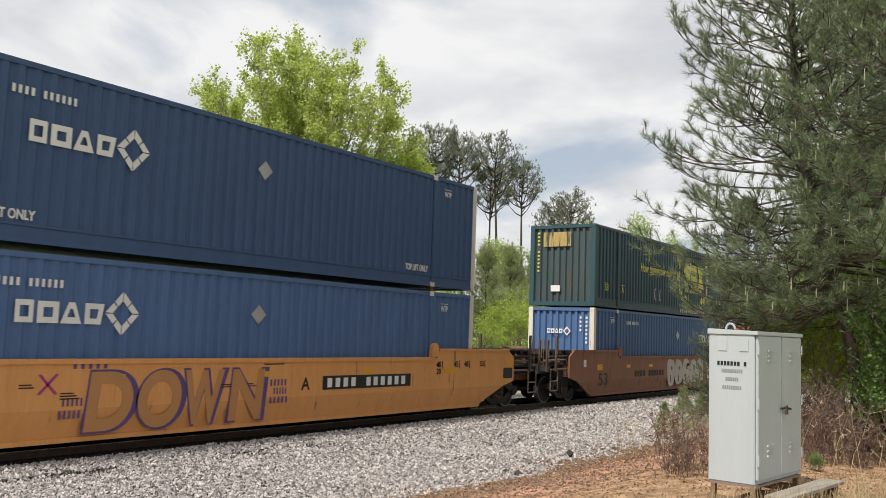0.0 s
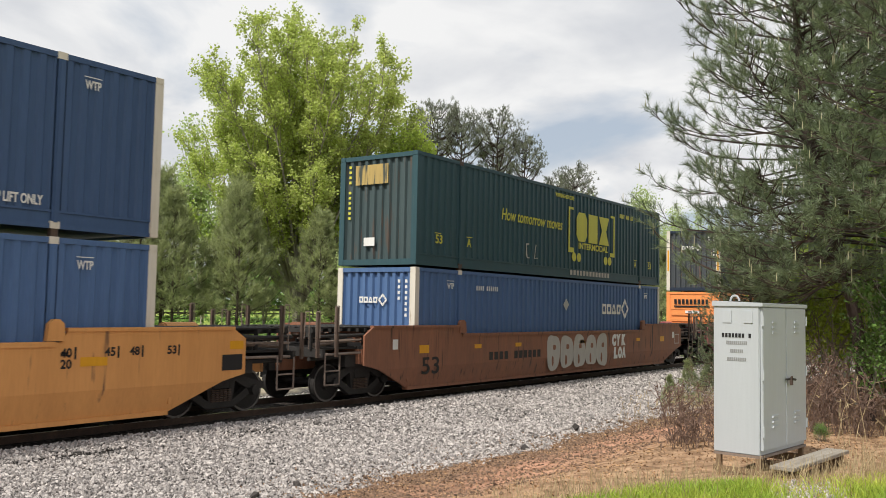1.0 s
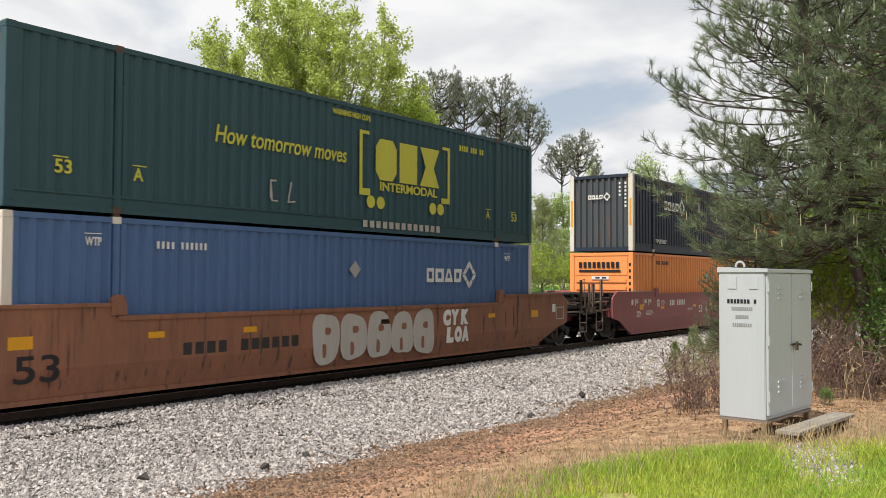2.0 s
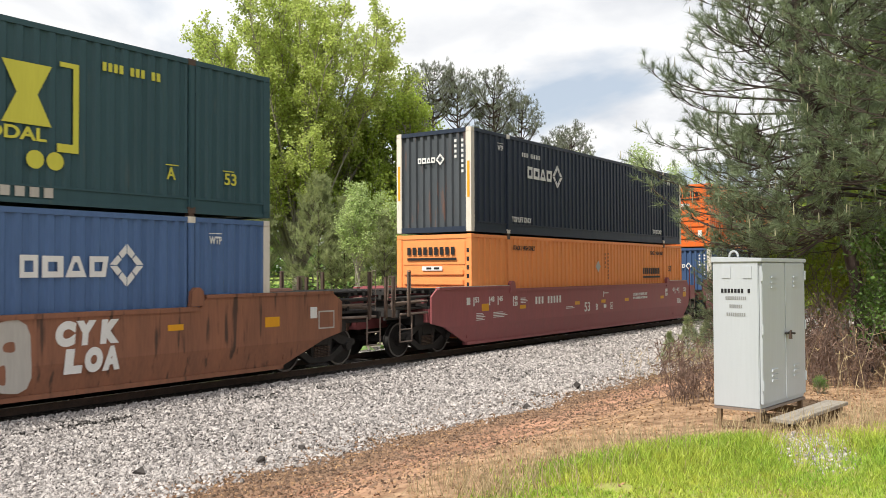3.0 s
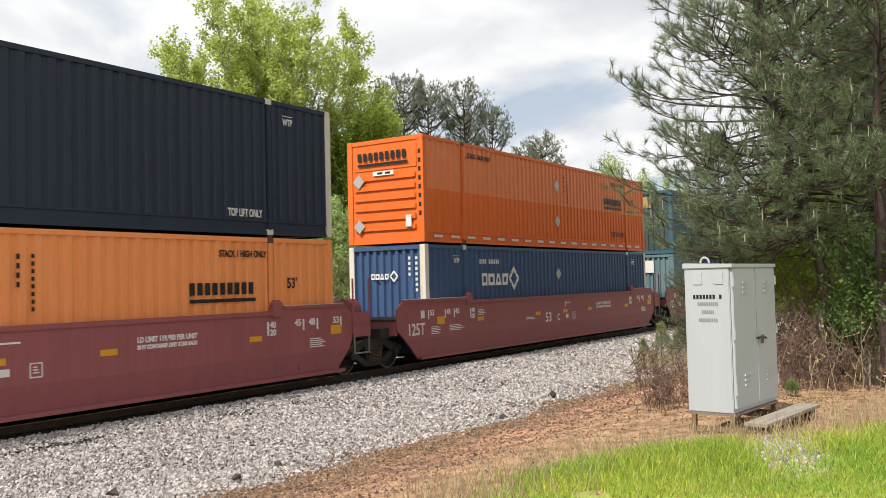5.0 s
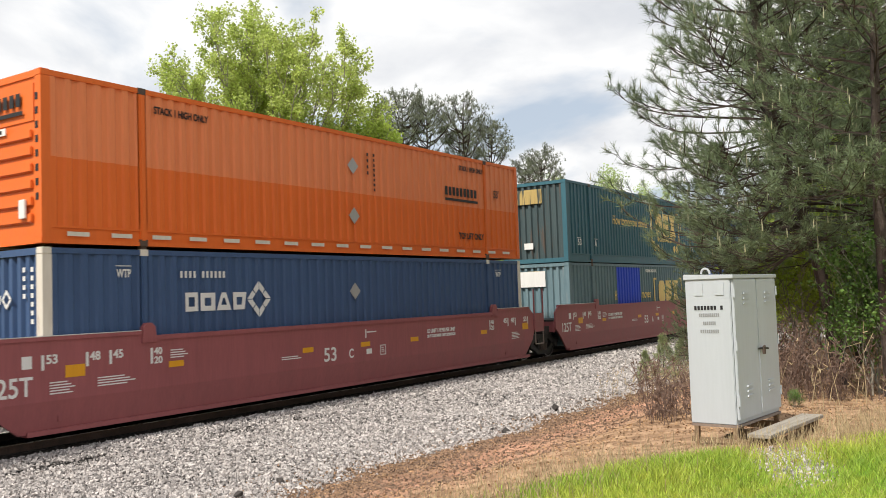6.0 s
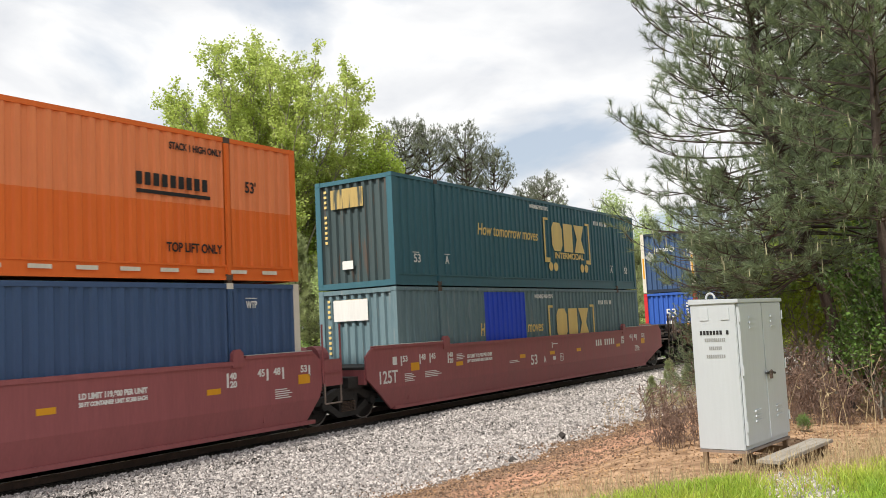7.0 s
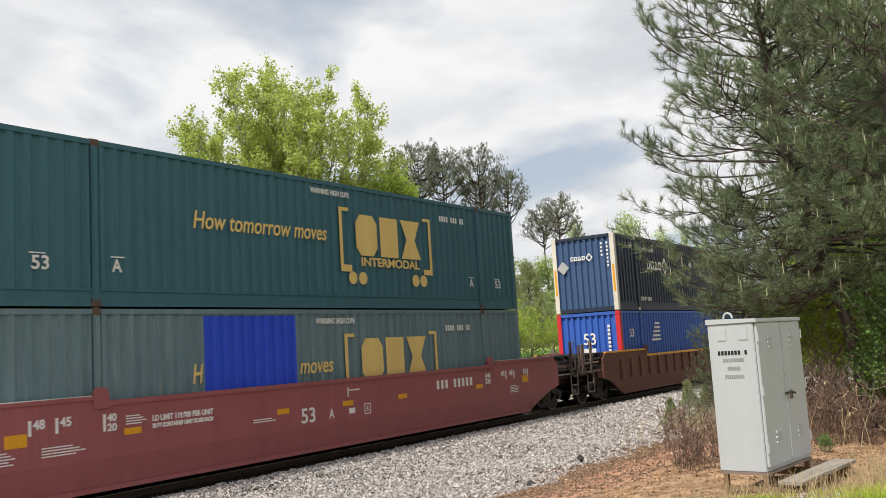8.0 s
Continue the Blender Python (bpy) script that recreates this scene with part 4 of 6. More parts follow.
def maroon_marks(car, letter, number_at, flip=False):
    """White stencils of the maroon cars."""
    writing("lettering", "53", 0.3, WHITE, car, 6.62, SKIN, 0.8, width=0.42, bold=0.006)
    writing("lettering", letter, 0.2, WHITE, car, 7.5, SKIN, 0.82, width=0.16)
    if number_at:
        bars("painted_mark", 9, 1.74, 0.22, WHITE, car, number_at, SKIN, 1.15, 0.45, skip=(3,))
    for x in (2.38, 5.95, 7.95, 9.95, 13.4):
        reflector(car, x, 1.04)
    for x in (0.3, 15.9):
        bars("reflector", 1, 0.36, 0.2, AMBER, car, x, SKIN, 1.05, 0.0)
    for x, s in ((-0.12, "53"), (0.68, "48"), (1.13, "45")):
        writing("lettering", s, 0.14, WHITE, car, x + 0.08, SKIN, 1.3, width=0.2)
        bars("painted_line", 1, 0.05, 0.24, WHITE, car, x, SKIN, 1.2, 0.0)
        writing("lettering", s, 0.14, WHITE, car, LONG - x - 0.3, SKIN, 1.3, width=0.2)
        bars("painted_line", 1, 0.05, 0.24, WHITE, car, LONG - x - 0.05, SKIN, 1.2, 0.0)
    for x in (1.98, 13.9):
        writing("lettering", "40", 0.12, WHITE, car, x + 0.08, SKIN, 1.3, width=0.18)
        writing("lettering", "20", 0.12, WHITE, car, x + 0.08, SKIN, 1.14, width=0.18)
        bars("painted_line", 1, 0.05, 0.28, WHITE, car, x, SKIN, 1.14, 0.0)
    small_print(car, 2.42, 1.34, 0.4, 4)
    small_print(car, 0.9, 0.98, 0.75, 4)
    small_print(car, 5.3, 0.98, 0.7, 2)
    small_print(car, 15.2, 0.98, 0.5, 5)
    ld = 2.95 if number_at and number_at > 6 else 10.7
    writing("lettering", "LD LIMIT 119,800 PER UNIT", 0.095, WHITE, car, ld, SKIN, 1.22, width=1.35)
    writing("lettering", "20 FT CONTAINER LIMIT 57,500 EACH", 0.07, WHITE, car, ld, SKIN, 1.1, width=1.35)
    bars("painted_line", 1, 0.04, 0.2, WHITE, car, 8.12, SKIN, 1.24, 0.0)
    bars("painted_line", 1, 0.35, 0.03, WHITE, car, 8.18, SKIN, 1.36, 0.0)
    bars("painted_patch", 1, 0.2, 0.12, WHITE, car, 8.15, SKIN, 0.86, 0.0)
    shapes("painted_frame", [[(0, 0), (0.22, 0), (0.22, 0.02), (0.02, 0.02), (0.02, 0.22), (0.22, 0.22), (0.22, 0.24), (0, 0.24)], [(0.2, 0.02), (0.22, 0.02), (0.22, 0.22), (0.2, 0.22)]], WHITE, car, 8.68, SKIN, 0.8)
    small_print(car, 8.74, 0.96, 0.1, 3)
    if letter != "B":
        writing("lettering", "125T", 0.3, WHITE, car, -1.06, SKIN, 0.82, width=0.72, bold=0.006)
    small_print(car, 0.02, 0.98, 0.45, 5)
    bars("painted_patch", 1, 0.17, 0.2, WHITE, car, -0.45, SKIN, 1.24, 0.0)


def graffiti_letters(car, text, x, z, w, h, fill, edge_mat, name="graffiti"):
    """Fat sprayed letters: a dark outline under a filled face."""
    step = w / len(text)
    for k, s in enumerate(text):
        if edge_mat:
            writing(name, s, h * 0.96, edge_mat, car, x + k * step, SKIN + 0.001, z + 0.03, lean=0.1, width=step * 1.06, bold=0.05)
        writing(name, s, h * 0.9, fill, car, x + k * step + 0.05, SKIN - 0.003, z + 0.06, lean=0.1, width=step * 0.9, bold=0.045)


SPINNERS = []
TRAIN = []


def add_unit(x0, zb, car, lower, upper):
    gap = zb - 0.3 - TALL
    for px in (1.93, 14.12):
        for sgn in (-1, 1):
            boxes("stacking_lock", RAIL_STEEL, upper, (px, px + 0.12, *sorted((sgn * (HALF - 0.01), sgn * (HALF - 0.12))), -gap, 0.004))
    TRAIN.extend([(car, x0, 0.0), (lower, x0, 0.3), (upper, x0, zb)])


# first car: tan, two navy containers
tan_car = well_car("tan well car with purple sprayed graffiti carrying navy containers", TAN, SPINNERS)
for px in (4.75, 8.1, 11.42, 14.65):
    reflector(tan_car, px, 1.14)
bars("number_panel", 1, 3.16, 0.3, BLACK, tan_car, 10.05, SKIN, 0.82, 0.0)
bars("painted_mark", 11, 2.9, 0.2, WHITE, tan_car, 10.2, SKIN - 0.004, 0.87, 0.45, skip=(4,))
writing("lettering", "A", 0.26, BLACK, tan_car, 9.4, SKIN, 0.84, width=0.26)
PURPLE = paint("purple spray paint", (0.12, 0.07, 0.2), (0.08, 0.05, 0.15), 0.6)
TAN_FILL = paint("sandy spray paint", (0.47, 0.235, 0.09), (0.4, 0.19, 0.07), 0.6)
GREY_FILL = paint("silver spray paint", (0.5, 0.48, 0.44), (0.36, 0.34, 0.31), 0.55)
graffiti_letters(tan_car, "DOWN", 4.25, 0.3, 4.1, 1.02, TAN_FILL, PURPLE)
for px, pz, pw, n in ((3.2, 1.1, 0.3, 2), (3.9, 0.95, 0.35, 3), (7.2, 1.0, 1.2, 2), (8.3, 1.38, 0.8, 1), (14.3, 1.32, 0.2, 2)):
    small_print(tan_car, px, pz, pw, n, BLACK)
for px, pz, pw in ((3.95, 0.75, 0.4), (3.9, 0.55, 0.42), (8.5, 0.95, 0.5), (8.6, 0.78, 0.4), (8.5, 0.6, 0.55), (4.1, 1.35, 0.7)):
    bars("graffiti", 5, pw, 0.13, PURPLE, tan_car, px, SKIN, pz, 0.55)
shapes("graffiti", [[(0, 0), (0.06, 0), (0.36, 0.32), (0.3, 0.32)], [(0.3, 0), (0.36, 0), (0.06, 0.32), (0, 0.32)]], paint("magenta spray paint", (0.4, 0.04, 0.2)), tan_car, 3.5, SKIN, 0.95)
for px, s in ((14.3, "40"), (15.1, "45"), (15.58, "48"), (16.35, "53")):
    writing("lettering", s, 0.14, BLACK, tan_car, px, SKIN, 1.26, width=0.2)
    bars("painted_line", 1, 0.035, 0.2, BLACK, tan_car, px + 0.24, SKIN, 1.22, 0.0)
writing("lettering", "20", 0.14, BLACK, tan_car, 14.3, SKIN, 1.08, width=0.2)
bars("reflector", 1, 0.5, 0.14, AMBER, tan_car, 14.65, SKIN - 0.002, 1.1, 0.0)
bars("label_plate", 1, 0.5, 0.3, BLACK, tan_car, 17.62, SKIN, 0.9, 0.0)
bars("reflector", 1, 0.34, 0.16, AMBER, tan_car, 17.8, SKIN, 1.3, 0.0)
c1 = container("navy blue corrugated container with white emblem, stacked at the bottom", NAVY_OLD, NAVY_OLD, CREAM, end=NAVY_RUST)
blue_line_marks(c1, mark_z=1.78, ident_z=2.35, lift_only=False, placard=(8.2, 2.08))
c2 = container("dark navy corrugated container with white emblem, stacked on top", NAVY, NAVY, CREAM, band=True)
blue_line_marks(c2)
add_unit(-37.72, 3.325, tan_car, c1, c2)

# second car: brown, navy below and dark green above
brown_car = well_car("brown rusty well car with silver sprayed graffiti", BROWN, SPINNERS)
for px in (2.55, 4.72, 8.9, 13.55):
    reflector(brown_car, px, 1.1)
for px in (0.05, 15.9):
    bars("reflector", 1, 0.4, 0.2, AMBER, brown_car, px, SKIN, 1.04, 0.0)
writing("lettering", "53", 0.42, BLACK, brown_car, 0.12, SKIN, 0.52, width=0.75)
bars("painted_mark", 11, 3.0, 0.22, GRIME, brown_car, 3.3, SKIN, 0.76, 0.3, skip=(4,))


def blob(cx, cz, w, h, n=22, power=3.2, wob=0.06):
    out = []
    for k in range(n):
        a = 2 * math.pi * k / n
        c, q = math.cos(a), math.sin(a)
        r = (abs(c) ** power + abs(q) ** power) ** (-1 / power) * (1 + wob * math.sin(3 * a + cx))
        out.append((cx + 0.5 * w * r * c, cz + 0.5 * h * r * q))
    return out


for k, (bx_, bw, bh) in enumerate(((7.05, 0.84, 1.08), (7.95, 0.9, 1.0), (8.85, 0.86, 1.06), (9.72, 0.84, 0.98), (10.58, 0.86, 1.1))):
    shapes("graffiti", [blob(bx_, 0.86, bw, bh)], GREY_FILL, brown_car, 0, SKIN, 0)
    shapes("graffiti", [blob(bx_ + 0.06, 1.02, bw * 0.22, 0.16)], BROWN, brown_car, 0, SKIN - 0.003, 0)
    shapes("graffiti", [blob(bx_ - 0.05, 0.6, bw * 0.14, 0.3)], BROWN, brown_car, 0, SKIN - 0.003, 0)
graffiti_letters(brown_car, "CYK", 11.35, 0.95, 1.2, 0.36, WHITE, None)
graffiti_letters(brown_car, "LOA", 11.5, 0.5, 1.1, 0.36, WHITE, None)
for px in (-1.02, 17.2):
    bars("paper_placard", 1, 0.2, 0.24, WHITE, brown_car, px, SKIN, 1.16, 0.0)
shapes("painted_frame", [[(0, 0), (0.5, 0), (0.5, 0.03), (0, 0.03)], [(0, 0.36), (0.5, 0.36), (0.5, 0.39), (0, 0.39)], [(0, 0.03), (0.03, 0.03), (0.03, 0.36), (0, 0.36)], [(0.47, 0.03), (0.5, 0.03), (0.5, 0.36), (0.47, 0.36)]], GREY_FILL, brown_car, 17.45, SKIN, 0.92)
c3 = container("navy blue corrugated container with cream corner posts", NAVY_OLD, NAVY_OLD, CREAM)
blue_line_marks(c3, mark_x=10.87, mark_z=1.78, ident_x=2.8, ident_z=2.38, lift_only=False, placard=(8.13, 2.07))
c4 = container("dark green corrugated container with yellow emblem and slogan", FOREST, FOREST, FOREST, band=True, end=PETROL_RUST)
green_line_marks(c4, ink=LEMON, bracket=LEMON, tags=LEMON)
shapes("chalk_scrawl", [[(0.0, 0.1), (0.05, 0.0), (0.22, 0.0), (0.22, 0.03), (0.08, 0.03), (0.04, 0.4), (0.18, 0.42), (0.18, 0.45), (0.0, 0.44)], [(0.5, 0.0), (0.72, 0.02), (0.72, 0.05), (0.54, 0.03), (0.62, 0.44), (0.58, 0.44)]], GREY_FILL, c4, 5.5, SIDE, 0.48)
bars("painted_mark", 13, 3.1, 0.16, GREY_FILL, c4, 8.4, SIDE, 0.1, 0.35)
add_unit(-13.88, 3.254, brown_car, c3, c4)

# three maroon cars coupled by shared trucks
unit_b = well_car("maroon well car with white stencils, end unit of an articulated set", MAROON, SPINNERS, tall=True, right_joined=True, top=1.63)
maroon_marks(unit_b, "B", 3.31)
c5 = container("faded orange corrugated container with black lettering", ORANGE, ORANGE, ORANGE, ribbed_end=True)
orange_line_marks(c5, low=True)
c6 = container("blue-black corrugated container with cream posts and white emblem", INK, INK, CREAM, band=True, end=INK_RUST)
blue_line_marks(c6, mark_z=1.72, placard=None)
for sy in (-1.25, 1.17):
    boxes("warning_decal", AMBER, c6, (-0.008, -0.003, sy, sy + 0.08, 0.95, 1.95))
add_unit(9.77, 3.251, unit_b, c5, c6)

unit_c = well_car("maroon well car with white stencils, middle unit of an articulated set", MAROON, SPINNERS, tall=True, left_joined=True, right_joined=True, left_truck=False, top=1.63)
maroon_marks(unit_c, "C", None)
c7 = container("navy corrugated container with cream corner posts and white emblem", NAVY, NAVY, CREAM)
blue_line_marks(c7, mark_x=2.9, mark_z=1.74, ident_z=2.38, lift_only=False, placard=(7.95, 2.06))
c8 = container("two-tone orange corrugated container with reflective tape along its base", ORANGE_FADED, ORANGE_DEEP, ORANGE_DEEP, band=True, end=ORANGE_DEEP, ribbed_end=True, lower_side=ORANGE_DEEP)
orange_line_marks(c8)
add_unit(29.67, 3.256, unit_c, c7, c8)

unit_a = well_car("maroon well car with white stencils, last unit of an articulated set", MAROON, SPINNERS, tall=True, left_joined=True, left_truck=False, top=1.63)
maroon_marks(unit_a, "A", 11.56)
c9 = container("weathered grey-green container with a plain blue repair panel", PETROL_OLD, PETROL_OLD, PETROL_OLD)
green_line_marks(c9, slogan=False)
writing("lettering", "moves", 0.34, GOLD, c9, 6.78, SIDE, 1.52, lean=0.2, width=1.05)
writing("lettering", "H", 0.36, GOLD, c9, 3.95, SIDE, 1.5, lean=0.2, width=0.24)
bm = bmesh.new()
corrugated(bm, 2.08 + 8 * 12 / 44, 2.08 + 17 * 12 / 44, -HALF + 0.007, 0.25, 2.76, "x")
part("repair_panel", bm, ROYAL, c9, "plain royal blue replacement panel")
shapes("painted_patch", [[(0, 0), (1.15, 0), (1.15, 0.55), (0, 0.55)]], WHITE, c9, -0.009, 0.78, TALL - 0.82, rz=-90, label="white painted patch on the end wall")
c10 = container("dark green corrugated container with gold emblem and slogan", PETROL, PETROL, PETROL, band=True, end=PETROL_RUST)
green_line_marks(c10)
add_unit(49.36, 3.228, unit_a, c9, c10)

# last car in view
ribbed_car = well_car("rusty brown well car with upright ribs and a yellow top edge", RUST_BROWN, SPINNERS, ribs=True, chord=AMBER)
c11 = container("blue corrugated container with bright red corner posts", COBALT, COBALT, SIGNAL_RED)
writing("lettering", "53", 0.42, WHITE, c11, -0.006, 0.25, TALL - 1.2, rz=-90, width=0.5)
bars("painted_patch", 1, 0.5, 0.4, WHITE, c11, -0.006, 0.25, TALL - 1.75, 0.0, rz=-90)
bars("painted_mark", 10, 0.1, 1.5, WHITE, c11, -0.006, -0.78, TALL - 2.0, 0.35, True, -90)
writing("lettering", "53", 0.3, WHITE, c11, 0.8, SIDE, 1.9, width=0.4)
for k in range(5):
    bars("emblem_stripe", 1, 0.9 - 0.1 * k, 0.09, WHITE, c11, 3.0 + 0.1 * k, SIDE, 1.7 + 0.16 * k, 0.0)
c12 = container("blue-black container with cream corner posts and a placard", INK, INK, CREAM, band=True, end=NAVY)
blue_line_marks(c12)
for sy in (-1.25, 1.17):
    boxes("warning_decal", AMBER, c12, (-0.008, -0.003, sy, sy + 0.08, 0.7, 1.7))
shapes("placard_holder", [diamond(0, 0, 0.26)], SILVER, c12, -0.01, 0.86, TALL - 1.15, rz=-90)
add_unit(73.0, 3.226, ribbed_car, c11, c12)


def travelled(t):
    """How far the train has rolled at t seconds, counted from 4 s."""
    u = t - 4
    surge = sum(k * math.cos(math.pi * (t - at)) ** 2 for at, k in ((0.0, 0.22), (6.1, 0.45), (7.5, 0.25)) if abs(t - at) < 0.5)
    return 10.416 * u + 0.0057 * u * u + 0.01047 * u ** 3 + surge


# ---------------------------------------------------------------- equipment cabinet
FADED_MARK = paint("faded stencil paint", (0.2, 0.2, 0.2), (0.3, 0.31, 0.31))


def make_cabinet():
    base = pose(9.795, 2.715, 0.0, 0, 0, -6.2)
    cab = new("equipment_cabinet")
    cab.matrix_basis = base
    tagged(cab, "pale grey steel trackside equipment cabinet on a low timber stand", "cabinet")
    L_, W_, z0, z1 = 1.34, 0.54, 0.64, 2.25
    boxes("body", GREY_CAB, cab, (0, L_, 0.02, W_, z0, z1), bevel=0.008)
    for xa, xb in ((0.02, 0.69), (0.71, L_ - 0.02)):
        d = boxes("door", GREY_CAB, cab, (xa, xb, -0.012, 0.019, z0 + 0.05, z1 - 0.02), bevel=0.006)
        for z in (z0 + 0.28, z1 - 0.3):
            for k in range(3):
                lx = (xa + xb) / 2 - 0.09 + (0.12 if xa < 0.5 else -0.12) * 0
                bm = bmesh.new()
                zz = z + k * 0.055
                plate(bm, [(lx, zz), (lx + 0.18, zz), (lx + 0.17, zz + 0.022), (lx + 0.01, zz + 0.022)], -0.026, -0.012)
                part("louvre", bm, GREY_CAB, d)
        hx = xa - 0.006 if xa < 0.5 else xb - 0.006
        for z in (z0 + 0.2, (z0 + z1) / 2, z1 - 0.22):
            bm = bmesh.new()
            tube(bm, (hx, -0.016, z), (hx, -0.016, z + 0.11), 0.013, sides=8)
            part("hinge", bm, GREY_CAB, d)
    boxes("centre_strip", GREY_CAB, cab, (0.685, 0.715, -0.02, -0.012, z0 + 0.06, z1 - 0.03))
    boxes("hasp", GRIME, cab, (0.64, 0.78, -0.04, -0.02, 1.42, 1.442), bevel=0.004)
    bm = bmesh.new()
    box(bm, 0.7, 0.745, -0.07, -0.045, 1.365, 1.42)
    path_tube(bm, [(0.71, -0.06, 1.42), (0.71, -0.06, 1.46), (0.75, -0.06, 1.46), (0.75, -0.06, 1.42)], 0.006)
    part("padlock", bm, RAIL_STEEL, cab)
    bm = bmesh.new()
    tube(bm, (0.71, -0.05, 1.44), (0.87, -0.05, 1.42), 0.013, sides=8)
    part("door_handle", bm, GRIME, cab)
    bm = bmesh.new()
    box(bm, -0.016, L_ + 0.016, -0.022, W_ + 0.014, z1 - 0.012, z1 + 0.032)
    for q in bm.verts:
        if q.co.z > z1 + 0.02 and q.co.y > 0.2:
            q.co.z += 0.02
    part("lid", bm, GREY_CAB, cab, bevel=0.006)
    bm = bmesh.new()
    path_tube(bm, [(0.02, 0.3 + 0.05 * math.cos(a), z1 + 0.05 + 0.06 * math.sin(a)) for a in np.linspace(0, math.pi, 9)], 0.012)
    part("lifting_eye", bm, GREY_CAB, cab)
    for y in (0.14, 0.38):
        boxes("blank_plate", GREY_CAB, cab, (-0.008, -0.001, y - 0.05, y + 0.05, z1 - 0.19, z1 - 0.06))
    for n, w, h, z, mat in ((9, 0.34, 0.045, 1.9, BLACK), (11, 0.24, 0.036, 1.825, FADED_MARK), (7, 0.15, 0.036, 1.735, FADED_MARK), (9, 0.22, 0.036, 1.645, FADED_MARK)):
        bars("stencilled_mark", n, w, h, mat, cab, -0.003, 0.27 + w / 2, z, 0.3, rz=-90, skip=(7,) if n == 9 and w > 0.3 else ())
    stand = new("timber_stand")
    stand.matrix_basis = base
    tagged(stand, "weathered timber and angle-iron stand under the cabinet", "stand")
    for lx in (0.0, L_ - 0.08):
        for ly in (0.02, W_ - 0.08):
            boxes("leg", OLD_WOOD, stand, (lx, lx + 0.05, ly, ly + 0.05, 0.33, z0 - 0.03))
        boxes("end_bearer", STEEL_BAR, stand, (lx, lx + 0.07, 0.0, W_, z0 - 0.03, z0 - 0.001))
    for ly in (0.0, W_ - 0.05):
        boxes("long_bearer", STEEL_BAR, stand, (0.072, L_ - 0.082, ly, ly + 0.05, z0 - 0.028, z0 - 0.001))
    boxes("cross_board", OLD_WOOD, stand, (0.02, 0.05, -0.3, W_ + 0.02, 0.43, 0.485))
    boxes("cross_board", OLD_WOOD, stand, (L_ - 0.05, L_ - 0.02, -0.3, W_ + 0.02, 0.43, 0.52))
    boxes("skid", OLD_WOOD, stand, (0.4, L_ - 0.4, 0.24, 0.34, 0.36, 0.46), bevel=0.01)
    bench = new("plank_step")
    bench.matrix_basis = base
    tagged(bench, "grey weathered plank step in front of the cabinet doors", "plank")
    boxes("plank", WOOD, bench, (-0.05, 1.75, -0.36, -0.1, 0.525, 0.565), bevel=0.006)
    for x in (0.15, 1.5):
        boxes("block", OLD_WOOD, bench, (x, x + 0.1, -0.34, -0.12, 0.34, 0.524))


make_cabinet()

# ---------------------------------------------------------------- where the plants stand: x, y, turn, scale
BIG_AT = (35.5, 35.0)
SLIM_AT = [(32.0, 4.2, 0.0, 0.8), (27.0, 2.6, 2.0, 0.75), (38.0, 5.6, 4.0, 0.7), (36.9, 44.8, 0.3, 1.12), (87.2, 37.8, 3.1, 1.22), (88.4, 35.0, 0.9, 1.15),
           (78, 38, 5.2, 1.1), (96, 41, 2.2, 1.2), (104, 38, 1.1, 1.2), (113, 40, 4.4, 1.3), (92, 33, 0.2, 1.0)]
TALL_AT = [(60.8, 44.0, 0.2, 1.0), (62.1, 42.0, 2.1, 0.97), (63.7, 39.5, 4.0, 0.96), (64.9, 37.6, 1.2, 0.85), (66.8, 34.1, 5.3, 0.72), (61.0, 46.5, 2.7, 0.9), (66.0, 41.5, 0.7, 0.84), (69.0, 36.5, 3.0, 0.7)]
CONE_AT = [(35.4, 66.1, 0.1, 0.74), (36.8, 65.3, 1.3, 0.98), (38.1, 64.6, 2.2, 0.9), (39.5, 63.8, 3.3, 0.96), (40.4, 63.2, 4.4, 0.85), (42.4, 61.9, 5.0, 0.88),
           (33.5, 68.5, 0.8, 0.8), (31.5, 70.0, 2.9, 0.7), (44.5, 61.5, 1.9, 0.7), (47.0, 60.0, 0.4, 0.8), (50.0, 58.0, 3.7, 0.75), (75.0, 36.0, 1.0, 0.85), (81.0, 36.0, 2.0, 0.8)]
CONE_AT += [(24 + 4.3 * k, 92 + 9 * math.sin(2.3 * k), 1.7 * k, 0.62 + 0.13 * math.sin(3.1 * k)) for k in range(0, 30, 2)]
YOUNG_AT = [(24.1, 36.8, 0.2, 0.74), (25.7, 35.7, 1.4, 0.88), (26.9, 34.8, 2.6, 0.86), (29.2, 32.9, 3.8, 0.9), (32.0, 30.2, 5.0, 0.78), (32.9, 29.2, 0.7, 0.64), (34.2, 27.7, 1.9, 0.58),
            (27.9, 37.0, 3.1, 1.0), (30.6, 34.5, 4.3, 1.0), (22.0, 39.5, 5.5, 0.7), (38.5, 29.5, 1.1, 0.8), (43.0, 32.0, 2.3, 0.95), (49.0, 31.0, 3.5, 0.9), (54.5, 32.5, 4.7, 0.95),
            (59.0, 33.0, 5.9, 0.95), (63.0, 31.0, 0.9, 0.9), (67.5, 28.5, 2.0, 0.95), (72.0, 30.0, 3.2, 0.95), (79.0, 31.0, 4.4, 1.0), (86.0, 30.0, 5.6, 1.0), (94.0, 31.0, 0.5, 1.1), (103.0, 33.0, 1.6, 1.2),
            (24.2, 8.7, 0.3, 0.17), (24.9, 8.4, 1.3, 0.15), (23.6, 9.0, 2.2, 0.12)]
